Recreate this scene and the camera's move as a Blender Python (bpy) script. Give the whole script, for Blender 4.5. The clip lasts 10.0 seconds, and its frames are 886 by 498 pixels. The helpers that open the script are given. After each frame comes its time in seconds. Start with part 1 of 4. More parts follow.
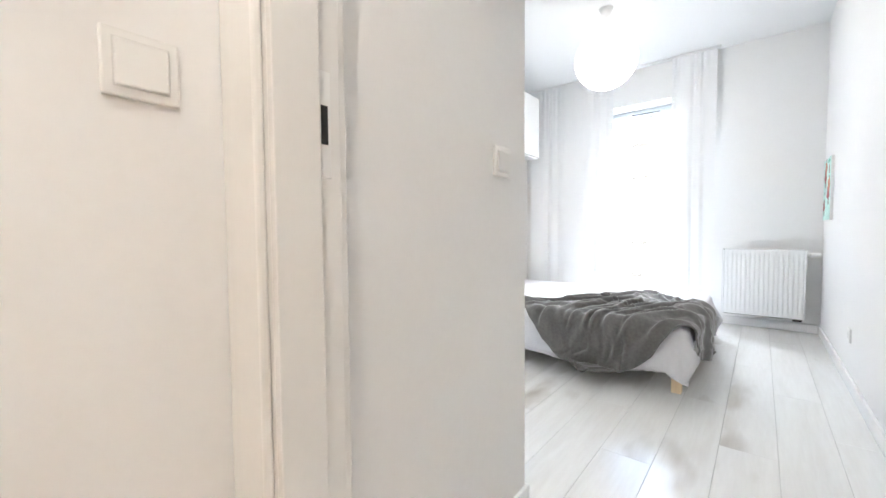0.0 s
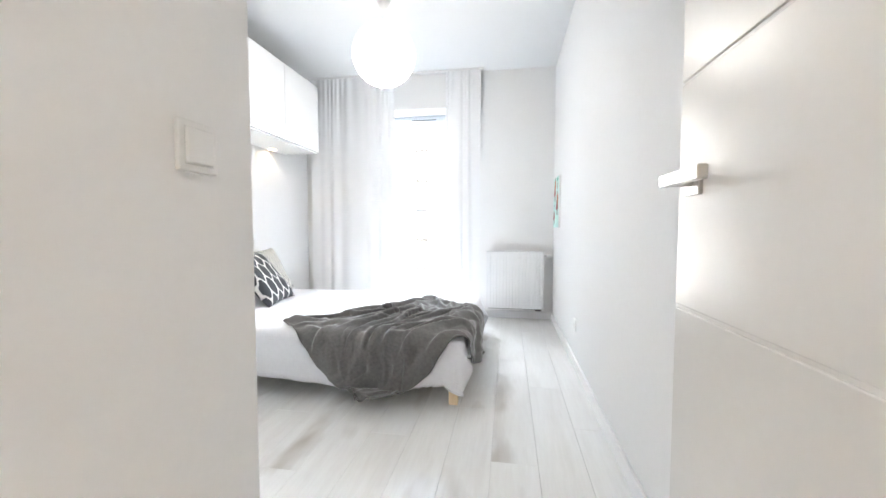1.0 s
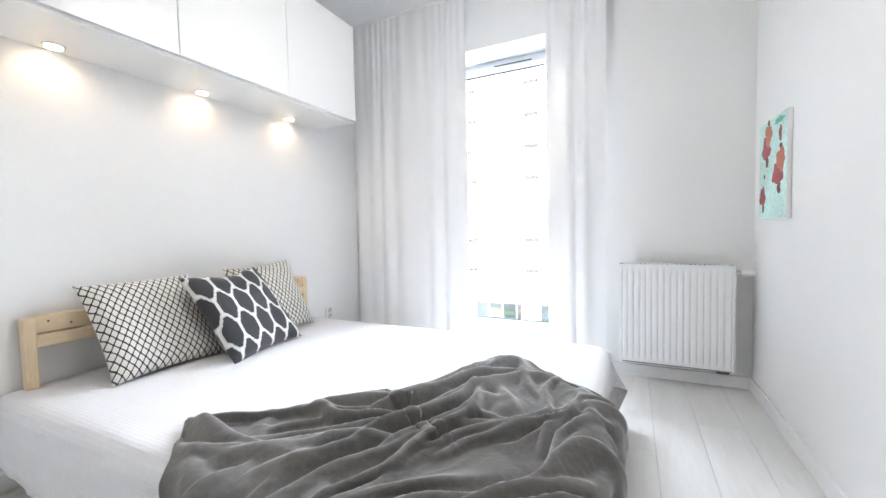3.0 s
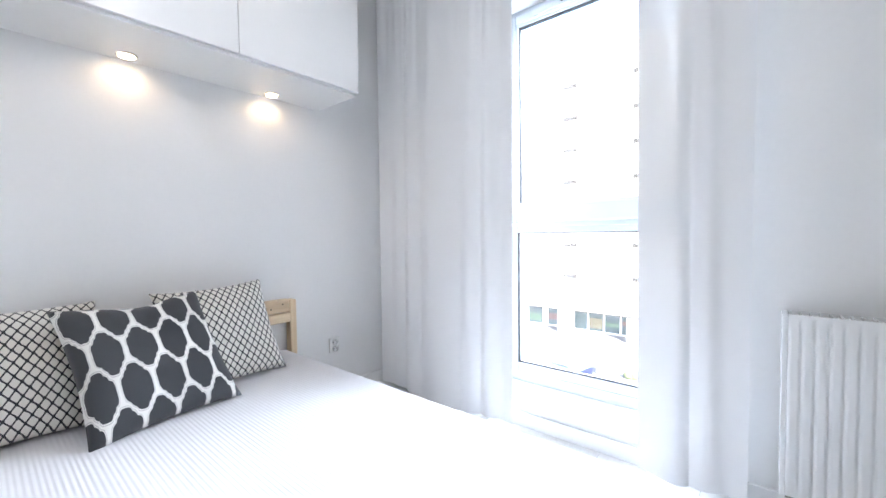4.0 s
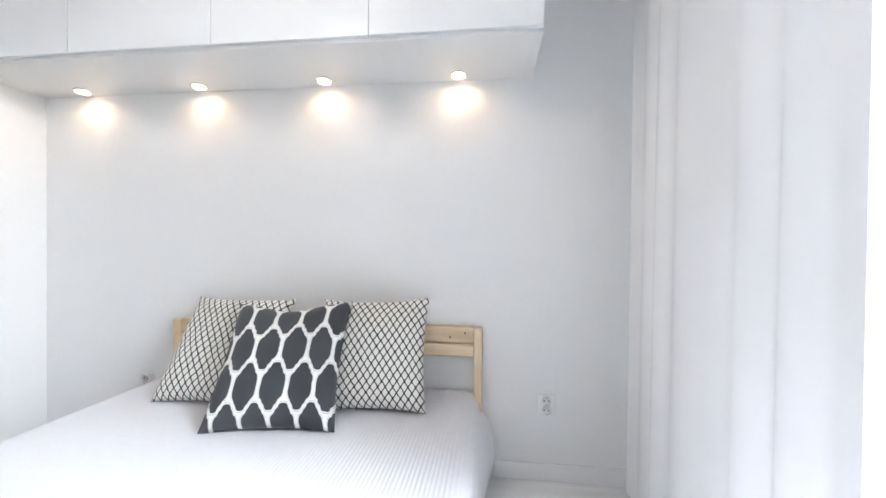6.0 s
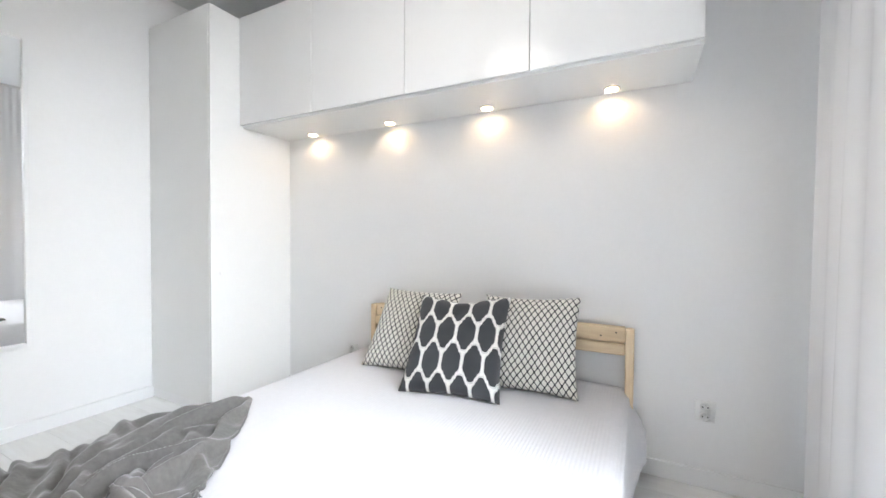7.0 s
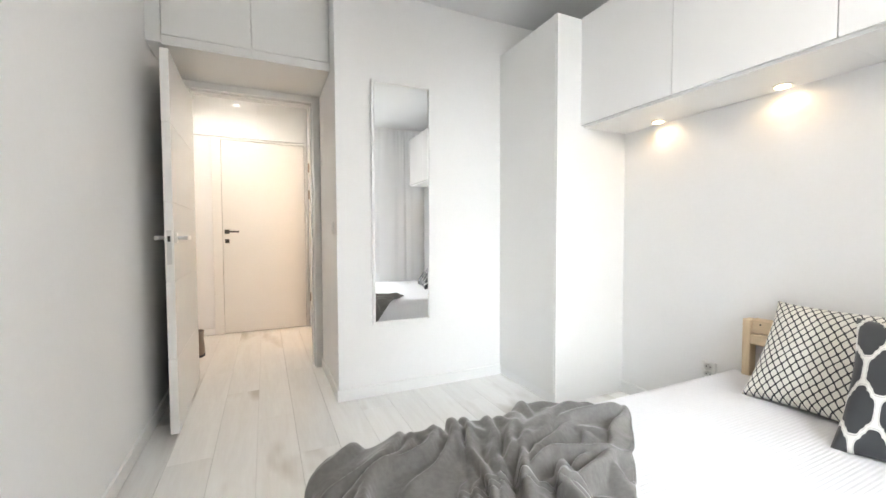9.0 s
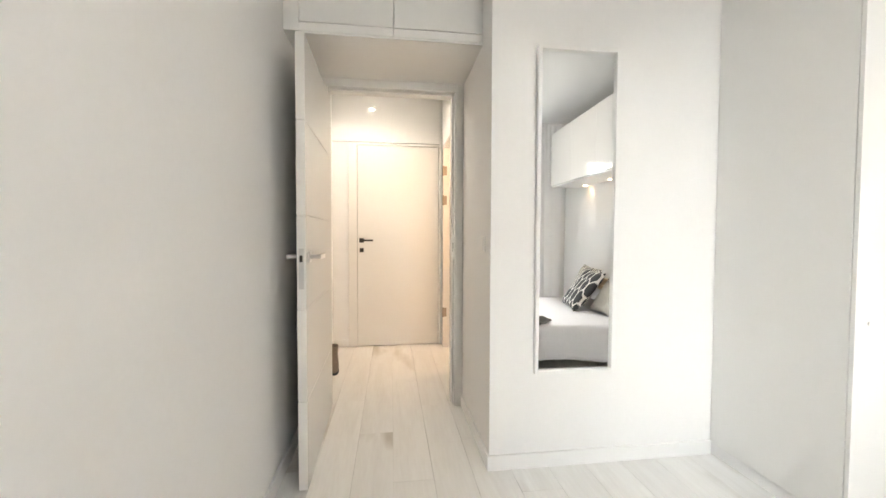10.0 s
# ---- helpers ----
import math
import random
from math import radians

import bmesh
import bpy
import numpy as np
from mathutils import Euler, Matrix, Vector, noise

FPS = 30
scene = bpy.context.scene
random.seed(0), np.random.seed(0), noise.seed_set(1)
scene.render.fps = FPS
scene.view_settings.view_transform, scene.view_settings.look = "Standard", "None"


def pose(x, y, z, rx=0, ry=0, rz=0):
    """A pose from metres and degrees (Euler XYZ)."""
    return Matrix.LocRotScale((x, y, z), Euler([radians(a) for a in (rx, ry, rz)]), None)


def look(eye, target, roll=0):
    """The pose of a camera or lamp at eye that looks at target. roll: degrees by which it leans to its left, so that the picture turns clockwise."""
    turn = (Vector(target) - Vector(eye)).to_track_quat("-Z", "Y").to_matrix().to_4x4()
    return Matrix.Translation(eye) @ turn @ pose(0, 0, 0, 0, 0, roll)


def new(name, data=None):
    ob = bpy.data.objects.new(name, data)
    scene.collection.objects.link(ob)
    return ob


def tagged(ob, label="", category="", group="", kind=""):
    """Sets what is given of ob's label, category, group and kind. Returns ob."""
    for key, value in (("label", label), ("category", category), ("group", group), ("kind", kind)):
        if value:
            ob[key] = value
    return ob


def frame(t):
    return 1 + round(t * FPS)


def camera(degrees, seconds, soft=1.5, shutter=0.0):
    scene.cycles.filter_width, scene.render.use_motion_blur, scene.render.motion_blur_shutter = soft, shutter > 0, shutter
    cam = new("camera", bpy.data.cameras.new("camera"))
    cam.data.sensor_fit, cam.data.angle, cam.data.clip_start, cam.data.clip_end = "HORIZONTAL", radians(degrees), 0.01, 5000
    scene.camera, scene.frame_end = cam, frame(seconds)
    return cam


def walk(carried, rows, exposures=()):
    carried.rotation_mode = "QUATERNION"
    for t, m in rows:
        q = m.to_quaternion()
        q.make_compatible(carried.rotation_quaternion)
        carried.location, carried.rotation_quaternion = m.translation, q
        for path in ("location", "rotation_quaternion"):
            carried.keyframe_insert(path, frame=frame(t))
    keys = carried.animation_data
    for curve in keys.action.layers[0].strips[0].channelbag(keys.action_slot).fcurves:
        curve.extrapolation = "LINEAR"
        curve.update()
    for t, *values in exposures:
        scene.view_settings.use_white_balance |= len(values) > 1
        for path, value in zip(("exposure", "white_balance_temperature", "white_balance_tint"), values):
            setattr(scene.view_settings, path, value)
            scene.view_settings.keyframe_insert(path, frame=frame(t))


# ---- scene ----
cam = camera(97.2, 10.0)
PATH = [
    (0, (0.617, 1.717, 0.915), (-0.645, 3.266, 0.827), -0.5),
    (0.5, (0.625, 1.874, 0.922), (-0.085, 3.742, 0.823), -0.2),
    (1, (0.559, 2.11, 0.978), (0.23, 4.08, 0.87), 0.0),
    (1.5, (0.483, 2.419, 0.997), (0.227, 4.4, 0.891), -0.5),
    (2, (0.428, 2.74, 0.989), (0.074, 4.705, 0.883), -0.8),
    (2.2, (0.397, 2.885, 0.997), (-0.111, 4.816, 0.885), -1.1),
    (2.5, (0.391, 3.158, 0.969), (-0.343, 5.016, 0.867), -1.3),
    (3, (0.399, 3.621, 0.965), (-0.468, 5.42, 0.866), -1.3),
    (3.2, (0.389, 3.817, 0.97), (-0.518, 5.596, 0.876), -1.2),
    (4.3, (0.233, 4.846, 1.022), (-1.225, 6.214, 0.952), -0.7),
    (4.5, (0.174, 5.005, 1.039), (-1.396, 6.242, 0.976), -0.7),
    (5, (0.005, 5.361, 1.095), (-1.826, 6.165, 1.04), -0.3),
    (5.5, (-0.111, 5.61, 1.089), (-2.094, 5.868, 1.035), -0.1),
    (5.9, (-0.071, 5.706, 1.026), (-2.067, 5.589, 0.999), -0.1),
    (6, (-0.033, 5.743, 1.013), (-2.018, 5.498, 0.993), 0.5),
    (7.3, (0.272, 5.717, 1.06), (-1.438, 4.68, 1.006), -0.0),
    (7.5, (0.296, 5.681, 1.054), (-1.346, 4.541, 0.998), 0.0),
    (7.9, (0.321, 5.635, 1.079), (-1.17, 4.304, 1.004), -0.2),
    (8, (0.326, 5.619, 1.062), (-1.123, 4.242, 0.999), -0.0),
    (8.5, (0.382, 5.539, 1.06), (-0.796, 3.924, 0.998), 0.0),
    (9, (0.442, 5.386, 1.076), (-0.388, 3.568, 0.999), -0.2),
    (9.5, (0.487, 5.081, 1.104), (-0.027, 3.15, 1.035), -0.0),
    (9.7, (0.511, 4.935, 1.117), (0.082, 2.982, 1.057), 0.1),
    (10, (0.505, 4.71, 1.159), (0.242, 2.729, 1.091), 0.2),
]
EXPOSURE = [(0, 5.58, 6450, 10), (0.5, 5.52, 6500, 10), (1, 5.53, 6500, 10), (2, 5.4, 6400, 10), (2.5, 5.31, 6530, 10), (3.2, 5.2, 6510, 11), (4.5, 4.85, 6000, 13), (5.5, 4.99, 6100, 14), (6, 5.06, 6420, 12), (7.5, 5.01, 6650, 11), (8, 5.05, 6650, 11), (9, 5.19, 6930, 10), (10, 5.17, 7440, 10)]
walk(cam, [(t, look(eye, target, roll)) for t, eye, target, roll in PATH], EXPOSURE)

# ---- world, sun and lamps ----
world = bpy.data.worlds.new("sky")
scene.world = world
world.use_nodes = True
wn = world.node_tree.nodes
sky = wn.new("ShaderNodeTexSky")
sky.sky_type = "NISHITA"
sky.sun_disc = False
sky.sun_elevation = radians(33)
sky.sun_rotation = radians(128)
sky.air_density, sky.dust_density = 1.2, 1.5
wn["Background"].inputs["Strength"].default_value = 0.05
world.node_tree.links.new(sky.outputs["Color"], wn["Background"].inputs["Color"])

sun = new("sun", bpy.data.lights.new("sun", "SUN"))
sun.data.energy, sun.data.angle, sun.data.color = 2.0, radians(0.6), (1.0, 0.95, 0.88)
sun.matrix_world = look((40, -22, 32), (0, 10, 0))

WARM = (1.0, 0.70, 0.40)
SPOT_Y = (3.788, 4.399, 5.003, 5.599)
for y in SPOT_Y:
    lamp = new("spot_light", bpy.data.lights.new("spot_light", "SPOT"))
    lamp.data.energy, lamp.data.color = 0.031, WARM
    lamp.data.spot_size, lamp.data.spot_blend, lamp.data.shadow_soft_size = radians(172), 0.6, 0.012
    lamp.matrix_world = look((-1.69, y, 1.722), (-1.70, y, 0))
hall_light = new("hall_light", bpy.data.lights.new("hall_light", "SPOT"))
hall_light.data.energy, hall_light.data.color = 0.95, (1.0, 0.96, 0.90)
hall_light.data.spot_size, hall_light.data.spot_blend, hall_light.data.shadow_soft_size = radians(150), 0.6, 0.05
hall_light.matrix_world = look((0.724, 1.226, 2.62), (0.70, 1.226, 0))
side_light = new("side_room_light", bpy.data.lights.new("side_room_light", "POINT"))
side_light.data.energy, side_light.data.color, side_light.data.shadow_soft_size = 0.9, (1.0, 0.66, 0.40), 0.08
side_light.location = (-0.75, 1.35, 2.2)

# the sky's light at the window, from just outside and above the opening
daylight = new("window_daylight", bpy.data.lights.new("window_daylight", "AREA"))
daylight.data.shape, daylight.data.size, daylight.data.size_y = "RECTANGLE", 1.5, 2.6
daylight.data.energy, daylight.data.color = 14.0, (0.80, 0.90, 1.0)
daylight.matrix_world = look((0.20, 8.8, 2.9), (-0.42, 6.2, 1.2))

side_sky = new("window_daylight_side", bpy.data.lights.new("window_daylight_side", "AREA"))
side_sky.data.shape, side_sky.data.size, side_sky.data.size_y = "RECTANGLE", 2.6, 2.4
side_sky.data.energy, side_sky.data.color = 26.0, (0.82, 0.91, 1.0)
side_sky.matrix_world = look((-2.8, 9.6, 5.6), (-0.42, 6.5, 1.25))

# ---- materials ----


def material(name, colour, rough=0.5, metal=0.0, vary=0.04, scale=6.0, bump=0.0, bump_scale=80.0, sheen=0.0, coat=0.0):
    """A painted, cloth or metal surface: colour varied at two scales, a fine relief."""
    m = bpy.data.materials.new(name)
    m.use_nodes = True
    n, l = m.node_tree.nodes, m.node_tree.links
    b = n["Principled BSDF"]
    b.inputs["Roughness"].default_value, b.inputs["Metallic"].default_value = rough, metal
    b.inputs["Sheen Weight"].default_value, b.inputs["Coat Weight"].default_value = sheen, coat
    co = n.new("ShaderNodeTexCoord")
    big, fine = n.new("ShaderNodeTexNoise"), n.new("ShaderNodeTexNoise")
    big.inputs["Scale"].default_value, fine.inputs["Scale"].default_value = scale * 0.3, scale * 9
    big.inputs["Detail"].default_value = 4
    add = n.new("ShaderNodeMath")
    add.operation = "ADD"
    ramp = n.new("ShaderNodeMapRange")
    ramp.inputs["From Min"].default_value, ramp.inputs["From Max"].default_value = 0.6, 1.4
    ramp.inputs["To Min"].default_value, ramp.inputs["To Max"].default_value = 1 - vary, 1 + vary
    mul = n.new("ShaderNodeVectorMath")
    mul.operation = "MULTIPLY"
    mul.inputs[0].default_value = colour
    for t in (big, fine):
        l.new(co.outputs["Object"], t.inputs["Vector"])
    l.new(big.outputs["Fac"], add.inputs[0])
    l.new(fine.outputs["Fac"], add.inputs[1])
    l.new(add.outputs[0], ramp.inputs["Value"])
    l.new(ramp.outputs["Result"], mul.inputs[1])
    l.new(mul.outputs["Vector"], b.inputs["Base Color"])
    if bump:
        bt, bp = n.new("ShaderNodeTexNoise"), n.new("ShaderNodeBump")
        bt.inputs["Scale"].default_value, bt.inputs["Detail"].default_value = bump_scale, 5
        bp.inputs["Strength"].default_value, bp.inputs["Distance"].default_value = bump, 0.003
        l.new(co.outputs["Object"], bt.inputs["Vector"])
        l.new(bt.outputs["Fac"], bp.inputs["Height"])
        l.new(bp.outputs["Normal"], b.inputs["Normal"])
    return m


def glowing(name, colour, strength):
    m = bpy.data.materials.new(name)
    m.use_nodes = True
    b = m.node_tree.nodes["Principled BSDF"]
    b.inputs["Base Color"].default_value = (0.9, 0.88, 0.84, 1)
    b.inputs["Emission Color"].default_value, b.inputs["Emission Strength"].default_value = (*colour, 1), strength
    return m


def paper_globe(name, colour, top, low):
    """Glowing paper globe, made brighter below to fill the room and spare the ceiling."""
    m = glowing(name, colour, low)
    n, l = m.node_tree.nodes, m.node_tree.links
    co, sp, mr = n.new("ShaderNodeTexCoord"), n.new("ShaderNodeSeparateXYZ"), n.new("ShaderNodeMapRange")
    mr.interpolation_type = "SMOOTHSTEP"
    mr.inputs["From Min"].default_value, mr.inputs["From Max"].default_value = -0.50, -0.33
    mr.inputs["To Min"].default_value, mr.inputs["To Max"].default_value = low, top
    l.new(co.outputs["Object"], sp.inputs[0])
    l.new(sp.outputs["Z"], mr.inputs["Value"])
    l.new(mr.outputs["Result"], n["Principled BSDF"].inputs["Emission Strength"])
    return m


def wood(name, dark, light, rough, along, ring=14.0, random_part=0.0, knots=True):
    """Grain stretched along one axis, with knots; random_part varies it from piece to piece."""
    m = bpy.data.materials.new(name)
    m.use_nodes = True
    n, l = m.node_tree.nodes, m.node_tree.links
    b = n["Principled BSDF"]
    b.inputs["Roughness"].default_value = rough
    co, info, mp, off = n.new("ShaderNodeTexCoord"), n.new("ShaderNodeObjectInfo"), n.new("ShaderNodeMapping"), n.new("ShaderNodeVectorMath")
    off.operation = "SCALE"
    off.inputs[0].default_value = (37, 23, 11)
    l.new(info.outputs["Random"], off.inputs["Scale"])
    l.new(co.outputs["Object"], mp.inputs["Vector"])
    l.new(off.outputs["Vector"], mp.inputs["Location"])
    mp.inputs["Scale"].default_value = tuple(0.09 if i == along else 1.0 for i in range(3))
    t1, t2, t3 = n.new("ShaderNodeTexNoise"), n.new("ShaderNodeTexNoise"), n.new("ShaderNodeTexNoise")
    t1.inputs["Scale"].default_value, t1.inputs["Detail"].default_value, t1.inputs["Distortion"].default_value = ring, 6, 1.2
    t2.inputs["Scale"].default_value, t2.inputs["Detail"].default_value = ring * 9, 3
    t3.inputs["Scale"].default_value, t3.inputs["Detail"].default_value = 2.2, 3
    for t in (t1, t2):
        l.new(mp.outputs["Vector"], t.inputs["Vector"])
    mp2 = n.new("ShaderNodeMapping")
    mp2.inputs["Scale"].default_value = tuple(0.55 if i == along else 1.6 for i in range(3))
    l.new(co.outputs["Object"], mp2.inputs["Vector"])
    l.new(off.outputs["Vector"], mp2.inputs["Location"])
    l.new(mp2.outputs["Vector"], t3.inputs["Vector"])
    ramp = n.new("ShaderNodeValToRGB")
    ramp.color_ramp.elements[0].position, ramp.color_ramp.elements[0].color = 0.28, (*dark, 1)
    ramp.color_ramp.elements[1].position, ramp.color_ramp.elements[1].color = 0.62, (*light, 1)
    mixed = n.new("ShaderNodeMath")
    mixed.operation = "MULTIPLY_ADD"
    mixed.inputs[1].default_value = 0.35
    l.new(t2.outputs["Fac"], mixed.inputs[0])
    sc = n.new("ShaderNodeMath")
    sc.operation = "MULTIPLY"
    sc.inputs[1].default_value = 0.65
    l.new(t1.outputs["Fac"], sc.inputs[0])
    l.new(sc.outputs[0], mixed.inputs[2])
    l.new(mixed.outputs[0], ramp.inputs["Fac"])
    last = ramp.outputs["Color"]
    if knots:
        kr = n.new("ShaderNodeValToRGB")
        kr.color_ramp.elements[0].position, kr.color_ramp.elements[0].color = 0.27, (0.55, 0.5, 0.45, 1)
        kr.color_ramp.elements[1].position, kr.color_ramp.elements[1].color = 0.42, (1, 1, 1, 1)
        mm = n.new("ShaderNodeMixRGB")
        mm.blend_type, mm.inputs["Fac"].default_value = "MULTIPLY", 0.8
        l.new(t3.outputs["Fac"], kr.inputs["Fac"])
        l.new(last, mm.inputs["Color1"])
        l.new(kr.outputs["Color"], mm.inputs["Color2"])
        last = mm.outputs["Color"]
    if random_part:
        mr, mul = n.new("ShaderNodeMapRange"), n.new("ShaderNodeVectorMath")
        mul.operation = "MULTIPLY"
        mr.inputs["To Min"].default_value, mr.inputs["To Max"].default_value = 1 - random_part, 1.0
        l.new(info.outputs["Random"], mr.inputs["Value"])
        l.new(last, mul.inputs[0])
        l.new(mr.outputs["Result"], mul.inputs[1])
        last = mul.outputs["Vector"]
    l.new(last, b.inputs["Base Color"])
    bp = n.new("ShaderNodeBump")
    bp.inputs["Strength"].default_value, bp.inputs["Distance"].default_value = 0.12, 0.001
    l.new(t2.outputs["Fac"], bp.inputs["Height"])
    l.new(bp.outputs["Normal"], b.inputs["Normal"])
    return m


def pattern_cloth(name, base, dark, kind):
    """A printed cushion cover, drawn in its own UV space: 'lattice' thin lines in lozenges, 'ogee' dark lobes in rows."""
    m = bpy.data.materials.new(name)
    m.use_nodes = True
    n, l = m.node_tree.nodes, m.node_tree.links
    b = n["Principled BSDF"]
    b.inputs["Roughness"].default_value, b.inputs["Sheen Weight"].default_value = 0.9, 0.15

    def op(kind_, a, b_=None, c=None):
        q = n.new("ShaderNodeMath")
        q.operation = kind_
        for i, v in enumerate((a, b_, c)):
            if v is None:
                continue
            if isinstance(v, (int, float)):
                q.inputs[i].default_value = v
            else:
                l.new(v, q.inputs[i])
        return q.outputs[0]

    uv, sp = n.new("ShaderNodeUVMap"), n.new("ShaderNodeSeparateXYZ")
    l.new(uv.outputs["UV"], sp.inputs[0])
    wob = n.new("ShaderNodeTexNoise")
    wob.inputs["Scale"].default_value = 26
    l.new(uv.outputs["UV"], wob.inputs["Vector"])
    jit = op("MULTIPLY", op("SUBTRACT", wob.outputs["Fac"], 0.5), 0.01)
    u, v = op("ADD", sp.outputs["X"], jit), op("ADD", sp.outputs["Y"], jit)
    if kind == "lattice":
        nu, nv = 15.5, 10.5
        s = op("ADD", op("MULTIPLY", u, nu), op("MULTIPLY", v, nv))
        d = op("SUBTRACT", op("MULTIPLY", u, nu), op("MULTIPLY", v, nv))
        ds = op("ABSOLUTE", op("SUBTRACT", op("FRACT", op("ADD", s, 50.0)), 0.5))
        dd = op("ABSOLUTE", op("SUBTRACT", op("FRACT", op("ADD", d, 50.0)), 0.5))
        near = op("MINIMUM", ds, dd)
        both = op("MAXIMUM", ds, dd)
        wide = op("MULTIPLY_ADD", op("LESS_THAN", both, 0.16), 0.05, 0.09)
        mask = op("LESS_THAN", near, wide)
    else:
        nu, nv = 4.8, 1.8

        def lobe(du, dv):
            x = op("ABSOLUTE", op("SUBTRACT", op("FRACT", op("ADD", op("MULTIPLY", u, nu), du + 20)), 0.5))
            y = op("ABSOLUTE", op("SUBTRACT", op("FRACT", op("ADD", op("MULTIPLY", v, nv), dv + 20)), 0.5))
            def oval(wide, tall):
                p = op("POWER", op("DIVIDE", x, wide), 4.0)
                return op("POWER", op("ADD", p, op("POWER", op("DIVIDE", y, tall), 4.0)), 0.25)
            shape = op("MINIMUM", oval(0.42, 0.175), op("MINIMUM", oval(0.31, 0.24), oval(0.20, 0.295)))
            return op("MULTIPLY", shape, 0.885)
        near = op("MINIMUM", lobe(0.0, 0.0), lobe(0.5, 0.5))
        thin = op("MULTIPLY", op("LESS_THAN", op("ABSOLUTE", op("SUBTRACT", near, 0.94)), 0.012), 0.5)
        mask = op("MAXIMUM", op("LESS_THAN", near, 0.885), thin)
    mix = n.new("ShaderNodeMixRGB")
    mix.inputs["Color1"].default_value, mix.inputs["Color2"].default_value = (*base, 1), (*dark, 1)
    l.new(mask, mix.inputs["Fac"])
    weave = n.new("ShaderNodeTexNoise")
    weave.inputs["Scale"].default_value = 220
    l.new(uv.outputs["UV"], weave.inputs["Vector"])
    hs = n.new("ShaderNodeHueSaturation")
    l.new(mix.outputs["Color"], hs.inputs["Color"])
    mr = n.new("ShaderNodeMapRange")
    mr.inputs["To Min"].default_value, mr.inputs["To Max"].default_value = 0.8, 1.15
    l.new(weave.outputs["Fac"], mr.inputs["Value"])
    l.new(mr.outputs["Result"], hs.inputs["Value"])
    l.new(hs.outputs["Color"], b.inputs["Base Color"])
    bp = n.new("ShaderNodeBump")
    bp.inputs["Strength"].default_value, bp.inputs["Distance"].default_value = 0.25, 0.002
    l.new(weave.outputs["Fac"], bp.inputs["Height"])
    l.new(bp.outputs["Normal"], b.inputs["Normal"])
    return m


def ribbed_cloth(name, colour):
    """White waffle-ribbed cotton: fine ribs run across the bed."""
    m = material(name, colour, rough=0.95, vary=0.03, scale=5, sheen=0.2)
    n, l = m.node_tree.nodes, m.node_tree.links
    uv, wave, bp = n.new("ShaderNodeUVMap"), n.new("ShaderNodeTexWave"), n.new("ShaderNodeBump")
    wave.inputs["Scale"].default_value, wave.inputs["Distortion"].default_value = 26.0, 0.3
    wave.inputs["Detail"].default_value, wave.inputs["Detail Scale"].default_value = 2, 12
    l.new(uv.outputs["UV"], wave.inputs["Vector"])
    bp.inputs["Strength"].default_value, bp.inputs["Distance"].default_value = 0.28, 0.003
    l.new(wave.outputs["Fac"], bp.inputs["Height"])
    l.new(bp.outputs["Normal"], n["Principled BSDF"].inputs["Normal"])
    return m


def fleece(name, colour):
    m = material(name, colour, rough=1.0, vary=0.22, scale=7, sheen=0.5)
    n, l = m.node_tree.nodes, m.node_tree.links
    uv, mp, t, bp = n.new("ShaderNodeUVMap"), n.new("ShaderNodeMapping"), n.new("ShaderNodeTexNoise"), n.new("ShaderNodeBump")
    mp.inputs["Scale"].default_value = (1.0, 0.35, 1.0)
    t.inputs["Scale"].default_value, t.inputs["Detail"].default_value, t.inputs["Distortion"].default_value = 190, 3, 0.4
    l.new(uv.outputs["UV"], mp.inputs["Vector"])
    l.new(mp.outputs["Vector"], t.inputs["Vector"])
    bp.inputs["Strength"].default_value, bp.inputs["Distance"].default_value = 0.45, 0.002
    l.new(t.outputs["Fac"], bp.inputs["Height"])
    l.new(bp.outputs["Normal"], n["Principled BSDF"].inputs["Normal"])
    n["Principled BSDF"].inputs["Sheen Roughness"].default_value = 0.4
    return m


def sheer(name):
    """Thin voile: part of the light goes straight through, part is spread."""
    m = bpy.data.materials.new(name)
    m.use_nodes = True
    n, l = m.node_tree.nodes, m.node_tree.links
    n.remove(n["Principled BSDF"])
    d, t, s = n.new("ShaderNodeBsdfDiffuse"), n.new("ShaderNodeBsdfTranslucent"), n.new("ShaderNodeBsdfTransparent")
    co, weave, mr = n.new("ShaderNodeTexCoord"), n.new("ShaderNodeTexNoise"), n.new("ShaderNodeMapRange")
    d.inputs["Color"].default_value = t.inputs["Color"].default_value = (0.87, 0.875, 0.89, 1)
    s.inputs["Color"].default_value = (1, 1, 1, 1)
    m1, m2 = n.new("ShaderNodeMixShader"), n.new("ShaderNodeMixShader")
    m1.inputs["Fac"].default_value = 0.008
    weave.inputs["Scale"].default_value = 400
    l.new(co.outputs["Object"], weave.inputs["Vector"])
    mr.inputs["To Min"].default_value, mr.inputs["To Max"].default_value = 0.988, 0.997
    l.new(weave.outputs["Fac"], mr.inputs["Value"])
    l.new(d.outputs[0], m1.inputs[1])
    l.new(t.outputs[0], m1.inputs[2])
    l.new(s.outputs[0], m2.inputs[1])
    l.new(m1.outputs[0], m2.inputs[2])
    l.new(mr.outputs["Result"], m2.inputs["Fac"])
    l.new(m2.outputs[0], n["Material Output"].inputs["Surface"])
    return m


